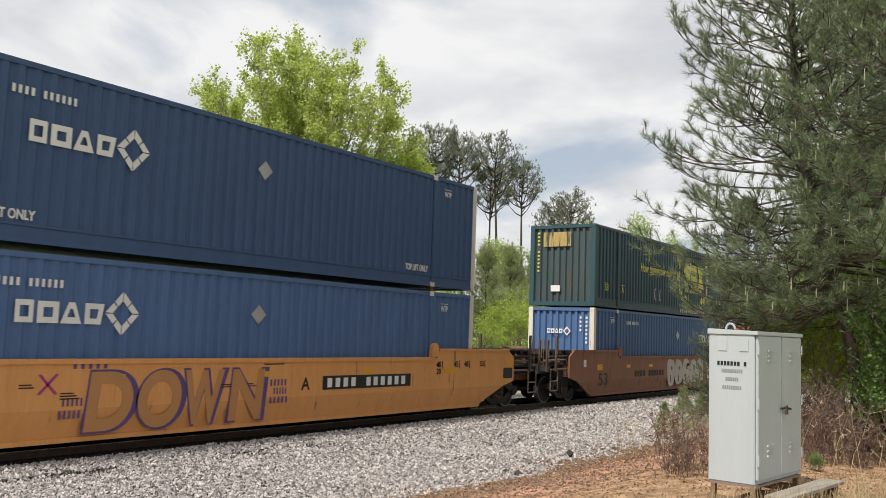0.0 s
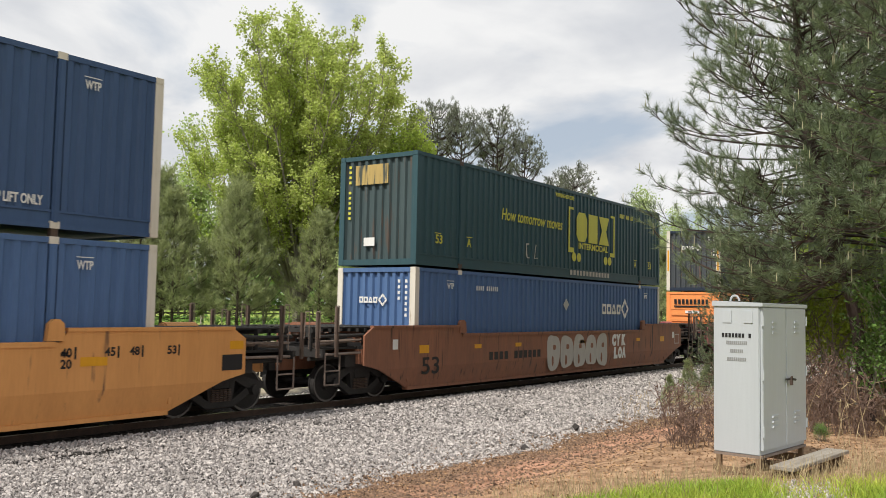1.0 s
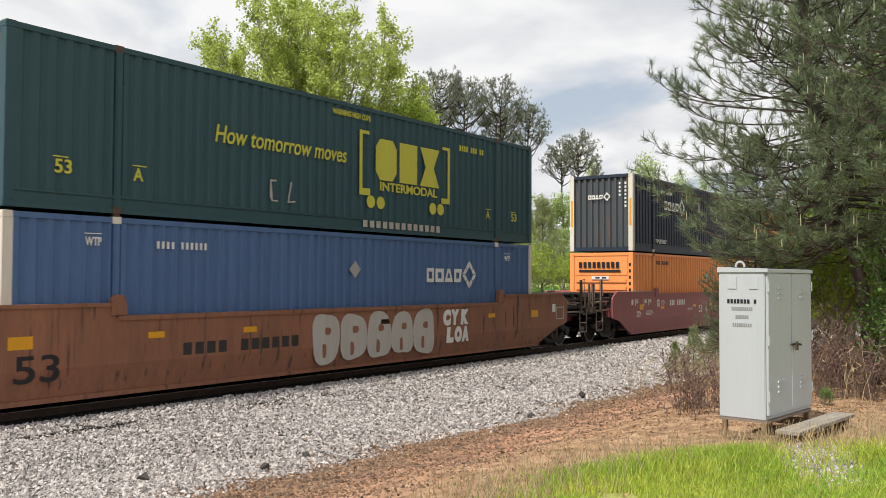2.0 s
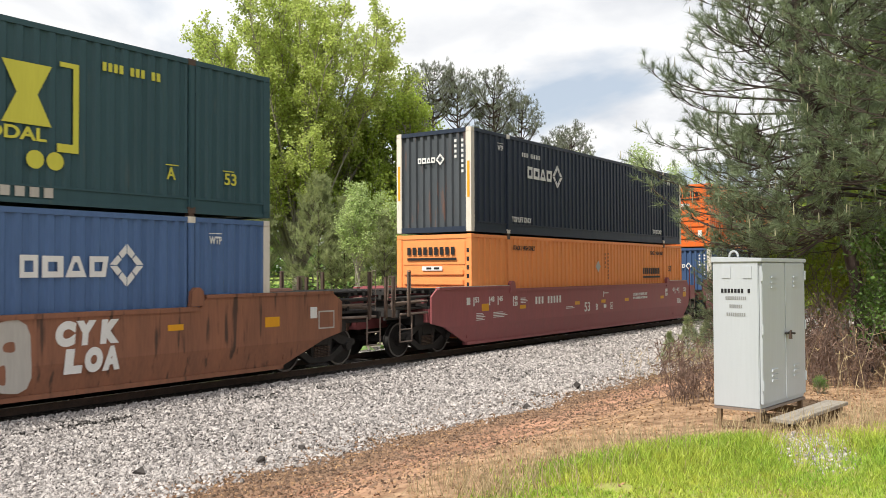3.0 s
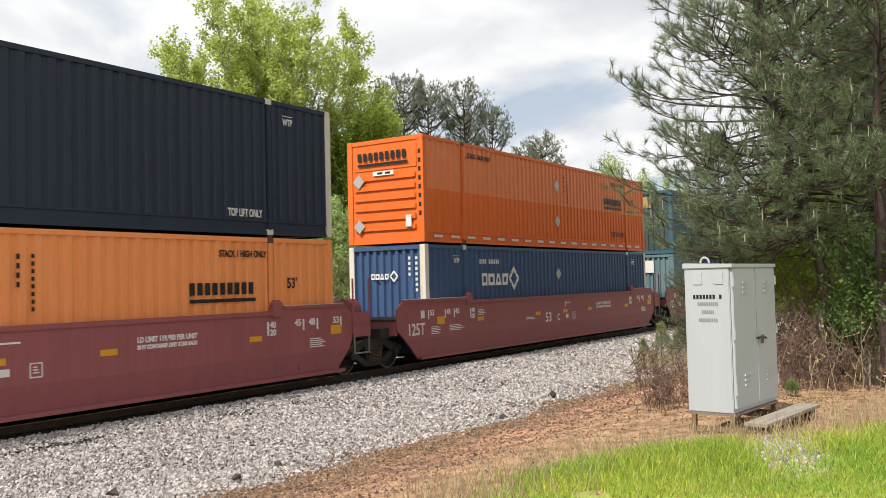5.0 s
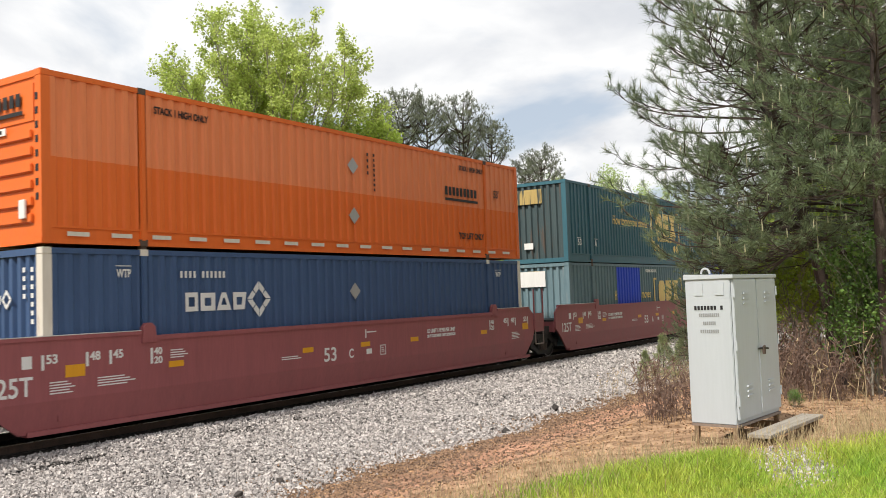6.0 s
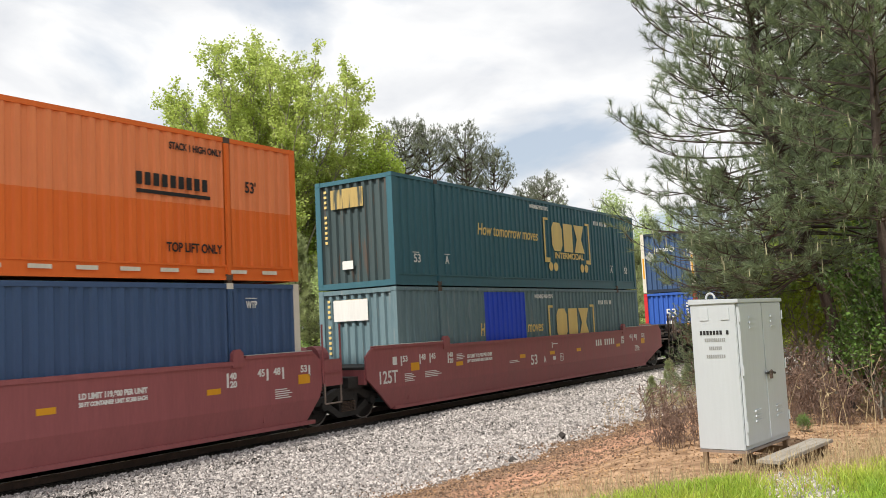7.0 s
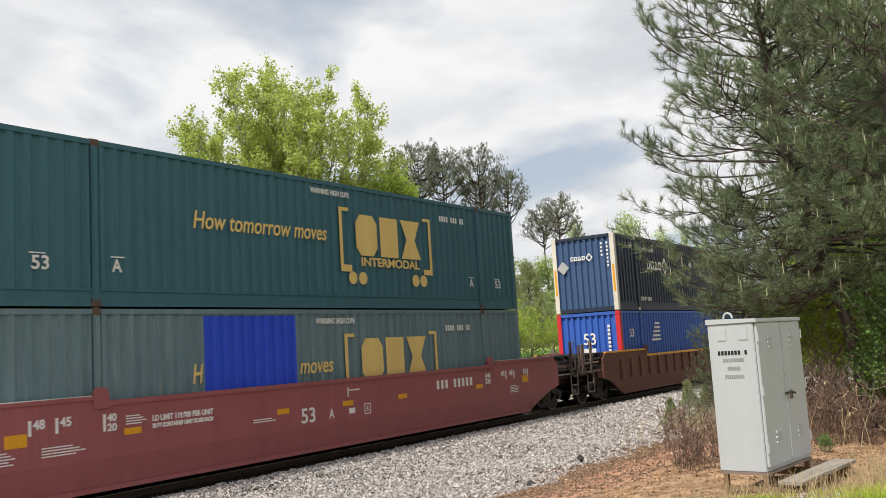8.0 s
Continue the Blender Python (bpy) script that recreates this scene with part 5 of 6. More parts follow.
NEAR_PINE_AT = [(16.76, 2.82, 0.0, 1.0), (18.3, 5.5, 2.2, 0.37), (14.7, 1.8, 2.3, 0.85), (20.8, 3.1, 4.2, 1.1), (26.5, 4.3, 1.2, 1.1)]
SHRUB_AT = [(15.2, 1.9, 0.2, 0.62), (15.9, 1.7, 1.5, 0.8), (14.8, 1.3, 2.9, 0.78), (13.3, 2.88, 5.0, 0.1), (18.6, 0.9, 3.0, 1.1)]
BRIGHT_AT = [(19.5, 3.6, 1.1, 0.72), (20.8, 4.5, 3.4, 0.62), (25.0, 4.8, 0.9, 0.75), (28.5, 5.3, 2.1, 0.85), (22.5, 4.0, 3.3, 0.7), (31.0, 5.8, 0.3, 0.7), (34.0, 7.2, 1.6, 0.55), (28.0, 4.6, 2.8, 0.85), (37.0, 7.6, 4.0, 0.65), (25.5, 3.1, 5.1, 1.0), (41.0, 8.0, 0.8, 0.75), (47.0, 8.2, 1.8, 0.9),
             (42.8, 25.8, 2.6, 0.65), (44.6, 26.5, 3.9, 0.75), (40.6, 25.2, 4.8, 0.5), (35.4, 28.6, 0.1, 0.85), (47.5, 27.5, 1.2, 0.8), (52.0, 27.0, 3.0, 0.7), (27.5, 3.2, 1.0, 1.2), (30.5, 4.0, 3.0, 1.25), (24.5, 2.0, 5.0, 1.2), (35.0, 5.3, 2.0, 1.2), (37.8, 34.0, 0.6, 1.7), (34.2, 36.8, 2.2, 1.6), (39.4, 32.0, 4.1, 1.5)]
BRUSH_AT = [(12.5, 4.5, 36, 1.0, 0.46), (13.3, 4.7, 22, 0.9, 0.5), (11.7, 4.2, 12, 0.45, 0.35), (14.3, 3.3, 42, 1.2, 0.75), (15.6, 3.3, 46, 1.3, 0.95), (14.4, 2.6, 40, 0.9, 0.6), (17.5, 4.6, 60, 1.2, 1.2), (20.5, 5.6, 70, 1.2, 1.6)]
STRAW_AT = [(13.6, 2.4, 9, 1.2, 0.7), (15.0, 4.4, 18, 0.7, 1.2), (12.6, 1.5, 5, 0.7, 0.6), (18.5, 6.6, 50, 0.6, 1.6), (22.5, 7.9, 60, 0.7, 1.5)]

LEAFY_AT = [(24.5, 2.2, 1.0, 0.72), (29.0, 3.0, 2.0, 0.78), (34.5, 4.4, 3.0, 0.8)]
SAPLING_AT = [(32.1, 23.9, 0.0, 1.08), (33.3, 23.0, 2.0, 0.8), (30.5, 25.9, 1.0, 0.92), (31.2, 27.2, 3.3, 1.1), (56.5, 38.5, 0.5, 1.9), (59.5, 36.5, 2.5, 1.7), (63.0, 34.5, 4.4, 1.6), (66.5, 30.5, 1.1, 1.5)]

# ---------------------------------------------------------------- plants
RNG = np.random.default_rng(7)


def unit(v):
    return v / np.maximum(np.linalg.norm(v, axis=-1, keepdims=True), 1e-9)


def sticks(segs, sides=5):
    """Tapered tubes from an array of (p, q, r0, r1); returns vertices and faces."""
    segs = np.asarray(segs, float)
    p, q, r0, r1 = segs[:, 0:3], segs[:, 3:6], segs[:, 6], segs[:, 7]
    d = unit(q - p)
    ref = np.where(np.abs(d[:, 2:3]) < 0.9, np.array([[0, 0, 1.0]]), np.array([[1.0, 0, 0]]))
    u = unit(np.cross(d, ref))
    w = np.cross(d, u)
    ang = np.arange(sides) * 2 * math.pi / sides
    ring = np.cos(ang)[None, :, None] * u[:, None] + np.sin(ang)[None, :, None] * w[:, None]
    verts = np.concatenate([p[:, None] + r0[:, None, None] * ring, q[:, None] + r1[:, None, None] * ring], 1)
    n = len(segs)
    k = np.arange(sides)
    f = np.stack([k, (k + 1) % sides, (k + 1) % sides + sides, k + sides], 1)
    faces = (np.arange(n)[:, None, None] * 2 * sides + f[None]).reshape(-1, 4)
    return verts.reshape(-1, 3), faces


def needle_tris(points, ways, per, length, spread, width):
    """Sprays of thin needles round each point, splayed about its way."""
    n = len(points)
    pts, ws = np.repeat(points, per, 0), np.repeat(unit(ways), per, 0)
    m = n * per
    d = unit(ws + spread * RNG.normal(size=(m, 3)))
    base = pts - ws * RNG.uniform(0, 0.5, (m, 1)) * length
    ln = length * RNG.uniform(0.7, 1.15, (m, 1))
    side = unit(np.cross(d, RNG.normal(size=(m, 3)))) * width
    verts = np.stack([base - side, base + side, base + d * ln], 1).reshape(-1, 3)
    return verts, np.arange(m * 3).reshape(-1, 3)


def leaf_quads(points, size, up=0.35):
    """A small folded leaf at each point, any way up."""
    n = len(points)
    d = unit(RNG.normal(size=(n, 3)) * np.array([1, 1, 0.7]) - np.array([0, 0, 0.25]))
    s = unit(np.cross(d, RNG.normal(size=(n, 3))))
    ln = size * RNG.uniform(0.65, 1.3, (n, 1))
    nrm = np.cross(d, s)
    verts = np.stack([points, points + d * ln * 0.5 + s * ln * 0.42 + nrm * ln * 0.12, points + d * ln, points + d * ln * 0.5 - s * ln * 0.42 + nrm * ln * 0.12], 1).reshape(-1, 3)
    i = np.arange(n)[:, None] * 4
    return verts, np.concatenate([i + np.array([[0, 1, 2]]), i + np.array([[0, 2, 3]])])


def plant_part(name, vf, mat, parent, label=""):
    me = raw_mesh(name, *vf)
    me.materials.append(mat)
    ob = new(name, me)
    ob.parent = parent
    if name != "trunk":
        ob["kind"] = "stuff"
    if label:
        ob["label"] = label
    return ob


def brush_needles(start, end, per, length, width, splay=0.55):
    """Needles all round the outer part of each twig, leaning forward."""
    n = len(start) * per
    a, b = np.repeat(start, per, 0), np.repeat(end, per, 0)
    ways = unit(b - a)
    base = a + (b - a) * RNG.uniform(0.25, 1.0, (n, 1))
    d = unit(ways * 0.8 + splay * RNG.normal(size=(n, 3)) + np.array([0, 0, 0.12]))
    ln = length * RNG.uniform(0.6, 1.15, (n, 1))
    side = unit(np.cross(d, RNG.normal(size=(n, 3)))) * width
    return np.stack([base - side, base + side, base + d * ln], 1).reshape(-1, 3), np.arange(n * 3).reshape(-1, 3)


def conifer(label, path, trunk_r, crown, reach, limbs, spacing, twig, per, length, width, mat, rise=(0.0, 0.5, 1.0), bare=0.3, candles=0, curl=0.6, low=1.25):
    """A pine: trunk along a path, limbs that curl up, side shoots in their plane, twigs clothed in needles."""
    tree = new("pine_tree")
    tagged(tree, label, "tree", "pines by the track")
    path = np.array(path, float)
    trunk = lambda z: np.array([np.interp(z, path[:, 2], path[:, k]) for k in (0, 1)] + [z])
    high = path[-1, 2]
    zs = np.linspace(path[0, 2], high, 16)
    radius = lambda z: trunk_r * (1 - 0.93 * max(z, 0) / high) + 0.004
    plant_part("trunk", sticks([(*trunk(a), *trunk(b), radius(a), radius(b)) for a, b in zip(zs, zs[1:])], 9), BARK, tree)
    wood, starts, ends = [], [], []
    up = np.array([0, 0, 1.0])
    fs, rs = zip(*reach)
    for k in range(limbs):
        f = min((k + RNG.uniform()) / limbs, 0.99) ** low
        z = crown[0] + (crown[1] - crown[0]) * f
        az = 2.39996 * k + RNG.normal() * 0.3
        ln = np.interp(f, fs, rs) * RNG.uniform(0.66, 1.12)
        el = np.interp(f, (0, 0.35, 1), rise) + RNG.normal() * 0.13
        p, n = trunk(z), 7
        r = 0.0075 * ln + 0.004
        for i in range(n):
            t = (i + 0.5) / n
            e = el - 0.2 * math.sin(math.pi * t) + curl * t * t
            az += RNG.normal() * 0.09
            w = np.array([math.cos(az) * math.cos(e), math.sin(az) * math.cos(e), math.sin(e)])
            q = p + w * ln / n
            wood.append((*p, *q, r * (1 - i / n) + 0.004, r * (1 - (i + 1) / n) + 0.004))
            lat = unit(np.cross(w, up))
            for side in (-1, 1):
                if t < bare or RNG.uniform() < 0.12:
                    continue
                sl = (0.42 * ln * (1 - t) + 1.1 * twig) * RNG.uniform(0.55, 1.15)
                sw = unit(w * 0.8 + side * lat * RNG.uniform(0.4, 1.0) + up * RNG.uniform(-0.05, 0.5))
                b = p + (q - p) * RNG.uniform()
                m = max(2, int(sl / spacing))
                for g in range(m):
                    b2 = b + sw * sl / m
                    wood.append((*b, *b2, 0.009 * (1 - g / m) + 0.003, 0.009 * (1 - (g + 1) / m) + 0.003))
                    tw = unit(sw + RNG.normal(size=3) * 0.5 + up * 0.4)
                    tip = b2 + tw * twig * RNG.uniform(0.5, 1.15)
                    if width < 0.007:
                        wood.append((*b2, *tip, 0.005, 0.003))
                    starts.append(b2)
                    ends.append(tip)
                    b, sw = b2, unit(sw + RNG.normal(size=3) * 0.12 + up * 0.1)
            p = q
        starts.append(p - w * twig)
        ends.append(p + w * twig * 0.4)
    starts.append(trunk(high - twig))
    ends.append(trunk(high))
    starts, ends = np.array(starts), np.array(ends)
    plant_part("limb_work", sticks(wood, 3), BARK, tree)
    plant_part("crown", brush_needles(starts, ends, per, length, width), mat, tree)
    if candles:
        pick = RNG.choice(len(ends), min(candles, len(ends)), replace=False)
        c = ends[pick]
        plant_part("new_growth", sticks(np.concatenate([c, c + np.array([0, 0, 0.17]) * RNG.uniform(0.6, 1.2, (len(c), 1)), np.full((len(c), 1), 0.01), np.full((len(c), 1), 0.005)], 1), 4), CANDLE, tree, "pale upright new shoots")
    return tree


def dome_pine(label, high, centre, wide, deep, limbs=30, forks=9, per=46):
    """An old pine: long bare trunk, ascending limbs and a domed crown of separate needle puffs."""
    tree = new("pine_tree")
    tagged(tree, label, "tree", "pines by the track")
    bow = RNG.normal(size=2) * 0.25
    trunk = lambda z: np.array([bow[0] * math.sin(z * 0.3), bow[1] * math.sin(z * 0.25), z])
    zs = np.linspace(0, high - 1.2, 12)
    plant_part("trunk", sticks([(*trunk(a), *trunk(b), 0.21 * (1 - 0.85 * a / high), 0.21 * (1 - 0.85 * b / high)) for a, b in zip(zs, zs[1:])], 8), BARK, tree)
    wood, puffs = [], []
    for k in range(limbs):
        up = 1 - 1.25 * (k + 0.5) / limbs
        az = 2.39996 * k + RNG.normal() * 0.25
        flat = math.sqrt(max(1 - up * up, 0))
        k_out = RNG.uniform(0.78, 1.06)
        end = trunk(centre) + np.array([math.cos(az) * flat * wide, math.sin(az) * flat * wide, up * (high - centre) if up > 0 else up * deep]) * k_out
        p = trunk(min(max(end[2] - flat * wide * RNG.uniform(0.5, 1.1), 0.5 * high), high - 1.3))
        for t0, t1 in ((0, 0.35), (0.35, 0.7), (0.7, 1)):
            a, b = p + (end - p) * t0, p + (end - p) * t1
            a, b = a - np.array([0, 0, 0.35 * math.sin(math.pi * t0)]), b - np.array([0, 0, 0.35 * math.sin(math.pi * t1)])
            wood.append((*a, *b, 0.055 * (1 - t0) + 0.015, 0.055 * (1 - t1) + 0.015))
        for _ in range(forks):
            b0 = p + (end - p) * RNG.uniform(0.5, 1.0)
            e = b0 + unit(unit(end - p) + RNG.normal(size=3) * 0.55 + np.array([0, 0, 0.35])) * RNG.uniform(0.3, 0.95)
            wood.append((*b0, *e, 0.016, 0.006))
            puffs.append(e)
    plant_part("limb_work", sticks(wood, 4), BARK, tree)
    c = np.repeat(np.array(puffs), 3, 0) + RNG.normal(size=(3 * len(puffs), 3)) * np.array([0.2, 0.2, 0.1])
    ways = np.tile(np.array([[0, 0, 1.0]]), (len(c), 1)) + RNG.normal(size=c.shape) * 0.3
    plant_part("crown", needle_tris(c, ways, per // 3, 0.3, 0.75, 0.013), NEEDLE, tree)
    return tree


def broadleaf(label, height, spread, leaves, size, mat, trunk_r, stems=1, depth=5, rise=0.75, name="broadleaf_tree", first=0.24, splay=0.42):
    tree = new(name)
    tagged(tree, label, "tree" if "tree" in name else "shrub", "broad-leaved plants by the track")
    segs, ends = [], []

    def grow(p, way, ln, r, level):
        bend = unit(way + RNG.normal(size=3) * 0.1)
        mid = p + bend * ln * 0.5
        q = mid + unit(bend + RNG.normal(size=3) * 0.12 + np.array([0, 0, 0.08])) * ln * 0.5
        segs.append((*p, *mid, r, r * 0.87))
        segs.append((*mid, *q, r * 0.87, r * 0.74))
        if level >= 1:
            ends.append((mid, ln))
        if level == depth:
            ends.append((q, ln))
            ends.append((q, ln))
            return
        for _ in range(3 if level else 4):
            turn = RNG.normal(size=3)
            turn[2] *= 0.5
            nw = unit(unit(q - mid) * rise + unit(turn) * splay * RNG.uniform(0.6, 1.3) * spread + np.array([0, 0, 0.12]))
            grow(q if RNG.uniform() > 0.35 else mid, nw, ln * RNG.uniform(0.62, 0.86), r * 0.58, level + 1)

    for s in range(stems):
        a = 2 * math.pi * s / max(stems, 1) + 0.4
        out = np.array([math.cos(a), math.sin(a), 0]) * (0.22 if stems > 1 else 0)
        grow(np.array([out[0], out[1], -0.15]) * 1.5, unit(np.array([0, 0, 1.0]) + out), height * first, trunk_r, 0)
    segs = np.array(segs)
    k = height / max(e[0][2] for e in ends)
    segs[:, :6] *= k

    plant_part("branch_work", sticks(segs, 3), BARK_GREY, tree)
    c = np.array([e[0] for e in ends]) * k
    rad = np.array([e[1] for e in ends]) * k * 0.5
    pick = RNG.integers(0, len(c), leaves)
    pts = c[pick] + RNG.normal(size=(leaves, 3)) * np.maximum(rad[pick], 0.12)[:, None] * np.array([0.6, 0.6, 0.5])
    plant_part("foliage", leaf_quads(pts, size), mat, tree)
    return tree


def put(proto, x, y, turn=0.0, scale=1.0):
    """Stand a copy of a plant on the ground."""
    m = Matrix.LocRotScale((x, y, float(ground_height(x, y)) - 0.08), Euler((0, 0, turn)), (scale,) * 3)
    return copy_thing(proto, m)


def drop_proto(ob):
    for o in (*ob.children_recursive, ob):
        bpy.data.objects.remove(o)


def spring_tree(label, high, wide, leaders, shoots, mat):
    """Ascending leaders that fan out from a low fork, each feathered with steep side branches and clumps of young leaves."""
    tree = new("broadleaf_tree")
    tagged(tree, label, "tree", "broad-leaved plants by the track")
    segs, clumps = [], []
    for k in range(leaders):
        rho = math.sqrt((k + 0.4) / leaders) * RNG.uniform(0.9, 1.06)
        az = k * 2.39996 + RNG.normal() * 0.2
        zt = high * math.sqrt(max(1 - 0.5 * rho ** 2.4, 0.2)) * RNG.uniform(0.86, 1.0) * (0.97 + 0.05 * math.sin(3 * az + 1))
        if k % 4 == 3:
            zt *= 0.66
        rt = wide * rho
        bow = RNG.normal(size=2) * 0.35
        at = lambda t: np.array([math.cos(az) * rt * t ** 1.15 + bow[0] * math.sin(3 * t), math.sin(az) * rt * t ** 1.15 + bow[1] * math.sin(3 * t), 1.2 + (zt - 1.2) * t])
        ts = np.linspace(0, 1, 9)
        for a, b in zip(ts, ts[1:]):
            segs.append((*at(a), *at(b), 0.1 * (1 - a) + 0.012, 0.1 * (1 - b) + 0.012))
        for t in RNG.uniform(0.3, 1.0, shoots) ** 0.8:
            p, tan = at(t), unit(at(min(t + 0.05, 1.05)) - at(t))
            way = unit(tan * 0.9 + RNG.normal(size=3) * np.array([0.5, 0.5, 0.25]) + np.array([0, 0, 0.15]))
            ln = RNG.uniform(0.9, 2.2) * (1.3 - 0.65 * t)
            q = p + way * ln
            segs.append((*p, *q, 0.024, 0.01))
            clumps.append(q)
            for _ in range(3):
                b0 = p + (q - p) * RNG.uniform(0.25, 1.0)
                tw = unit(way + RNG.normal(size=3) * 0.5 + np.array([0, 0, 0.35]))
                e = b0 + tw * RNG.uniform(0.3, 0.8)
                segs.append((*b0, *e, 0.01, 0.005))
                clumps += [e, b0 + (e - b0) * 0.5]
    segs.append((0, 0, -0.3, 0, 0, 1.4, 0.34, 0.3))
    plant_part("branch_work", sticks(np.array(segs), 4), BARK_GREY, tree)
    c = np.array(clumps)
    pick = np.repeat(np.arange(len(c)), RNG.integers(5, 26, len(c)))
    pts = c[pick] + RNG.normal(size=(len(pick), 3)) * np.array([0.13, 0.13, 0.16])
    plant_part("foliage", leaf_quads(pts, 0.15), mat, tree)
    return tree


# the big spring-green tree and its slimmer neighbours behind the track
big = spring_tree("tall spring-green broad-leaved tree with bare ascending limbs behind the track", 17.7, 6.7, 60, 22, LEAF_SPRING)
big.matrix_basis = pose(*BIG_AT, 0.7, 0, 0, 40)
small = spring_tree("smaller yellow-green tree in fresh leaf beside the tall one", 12.2, 3.0, 20, 18, LEAF_YELLOW)
small.matrix_basis = pose(39.6, 30.9, 0.7, 0, 0, 110)
for x, y, turn, z in LEAFY_AT:
    tagged(put(small, x, y, turn, z), "yellow-green tree in fresh leaf behind the pines", "tree", "broad-leaved plants by the track")
slim = broadleaf("slender young tree in pale spring leaf", 12.0, 0.5, 5200, 0.18, LEAF_PALE, 0.12, depth=5, first=0.26)
for x, y, turn, k in SLIM_AT:
    put(slim, x, y, turn, k)
drop_proto(slim)

# pale saplings on the far bank
pale = broadleaf("slender pale green sapling in new leaf on the bank", 5.2, 0.62, 5200, 0.1, LEAF_PALE, 0.04, depth=5, name="sapling_tree", first=0.24)
for x, y, turn, z in SAPLING_AT:
    put(pale, x, y, turn, z)
drop_proto(pale)

# tall pines with rounded crowns
tall = [dome_pine("tall old pine with bare trunk and rounded dark crown", 19.0, 16.2, 2.3, 3.4) for _ in range(3)]
for k, (x, y, turn, z) in enumerate(TALL_AT):
    put(tall[k % 3], x, y, turn, z)
# slim conical pines
cone = [conifer("slim conical pine with thin see-through crown", [(0, 0, -0.2), (0.1, 0.1, 7), (0.2, 0, 14)], 0.12, (4.2, 13.9), ((0, 1.5), (0.25, 2.3), (0.6, 1.5), (1, 0.2)), 50, 0.5, 0.46, 14, 0.36, 0.011, NEEDLE, (0.1, 0.5, 1.0), 0.35) for _ in range(2)]
for k, (x, y, turn, z) in enumerate(CONE_AT):
    put(cone[k % 2], x, y, turn, z)
# young bushy pines
young = [conifer("young bushy pine with soft grey-green needles", [(0, 0, -0.2), (0.06, 0.05, 3.5), (0.1, 0, 7.5)], 0.08, (0.7, 7.4), ((0, 2.3), (0.2, 2.6), (0.55, 1.7), (1, 0.3)), 58, 0.5, 0.46, 30, 0.36, 0.008, NEEDLE_YOUNG, (0.3, 0.75, 1.2), 0.25, 60) for _ in range(2)]
for k, (x, y, turn, z) in enumerate(YOUNG_AT):
    put(young[k % 2], x, y, turn, z)
for p in tall + cone + young:
    drop_proto(p)

# near pines beside the cabinet
near_pine = conifer("large dark green pine with leaning trunk and pale candles",
                    [(0, 0, -0.1), (-0.03, 0.19, 1.7), (-0.06, 0.34, 2.55), (-0.1, 0.58, 3.4), (-0.18, 0.95, 5.0), (-0.22, 1.1, 7.1), (-0.26, 1.18, 9.6), (-0.3, 1.23, 13.4)],
                    0.12, (2.5, 13.3), ((0, 3.15), (0.15, 3.0), (0.5, 2.55), (0.7, 1.9), (1, 0.3)), 230, 0.26, 0.28, 48, 0.18, 0.0038, NEEDLE_NEAR, (-0.2, 0.42, 1.0), 0.25, 560, low=1.6)
for x, y, turn, z in NEAR_PINE_AT[:2]:
    put(near_pine, x, y, turn, z)
drop_proto(near_pine)
high_pine = conifer("dark green pine with a high crown and bare lower trunk", [(0, 0, -0.1), (0.1, 0.1, 4), (0.05, 0.3, 8), (0, 0.35, 13)], 0.12, (3.6, 12.9),
                    ((0, 1.9), (0.2, 2.6), (0.5, 2.4), (0.7, 1.8), (1, 0.3)), 120, 0.3, 0.3, 40, 0.2, 0.0055, NEEDLE_NEAR, (0.0, 0.5, 1.0), 0.3, 300)
for x, y, turn, z in NEAR_PINE_AT[2:]:
    put(high_pine, x, y, turn, z)
drop_proto(high_pine)

# undergrowth
shrub = broadleaf("dense green leafy shrub at the edge of the wood", 3.4, 1.0, 4600, 0.085, LEAF_GREEN, 0.035, stems=4, depth=4, name="leafy_shrub", first=0.3)
for x, y, turn, k in SHRUB_AT:
    put(shrub, x, y, turn, k)
drop_proto(shrub)
bright = broadleaf("bright yellow-green sapling in fresh leaf", 5.5, 1.2, 4200, 0.14, LEAF_YELLOW, 0.05, stems=3, depth=4, name="sapling_tree", first=0.3)
for x, y, turn, k in BRIGHT_AT:
    put(bright, x, y, turn, k)
drop_proto(bright)


def brush(label, x, y, n, height, wide, mat, name="dry_brush", forks=3, leaf=None):
    """A tangle of thin bare stems."""
    b = new(name)
    tagged(b, label, "shrub", "dry growth by the track")
    b.matrix_basis = pose(x, y, float(ground_height(x, y)) - 0.03)
    segs = []
    for _ in range(n):
        p = np.array([RNG.normal() * wide * 0.45, RNG.normal() * wide * 0.45, 0])
        w = unit(np.array([RNG.normal() * 0.22, RNG.normal() * 0.22, 1.0]))
        h = height * RNG.uniform(0.5, 1.05)
        r = 0.006
        for i in range(4):
            q = p + w * h / 4
            segs.append((*p, *q, r, r * 0.75))
            for _ in range(forks):
                tw = unit(w + RNG.normal(size=3) * 0.7)
                e = p + (q - p) * RNG.uniform() + tw * h * RNG.uniform(0.06, 0.2)
                s = p + (q - p) * 0.5
                segs.append((*s, *e, 0.004, 0.003))
                if i > 1:
                    for _ in range(2):
                        segs.append((*e, *(e + RNG.normal(size=3) * 0.035), 0.008, 0.005))
            p, r = q, r * 0.75
            w = unit(w + RNG.normal(size=3) * 0.15)
    plant_part("stem_tangle", sticks(segs, 3), mat, b)
    return b


for x, y, n, h, w in BRUSH_AT:
    brush("clump of dead reddish brown weed stems", x, y, n, h, w, DEAD_STEM)
for x, y, n, h, w in STRAW_AT:
    brush("pale dry grass stalks and bare twigs", x, y, n, h, w, STRAW, "dry_stalks", 1)


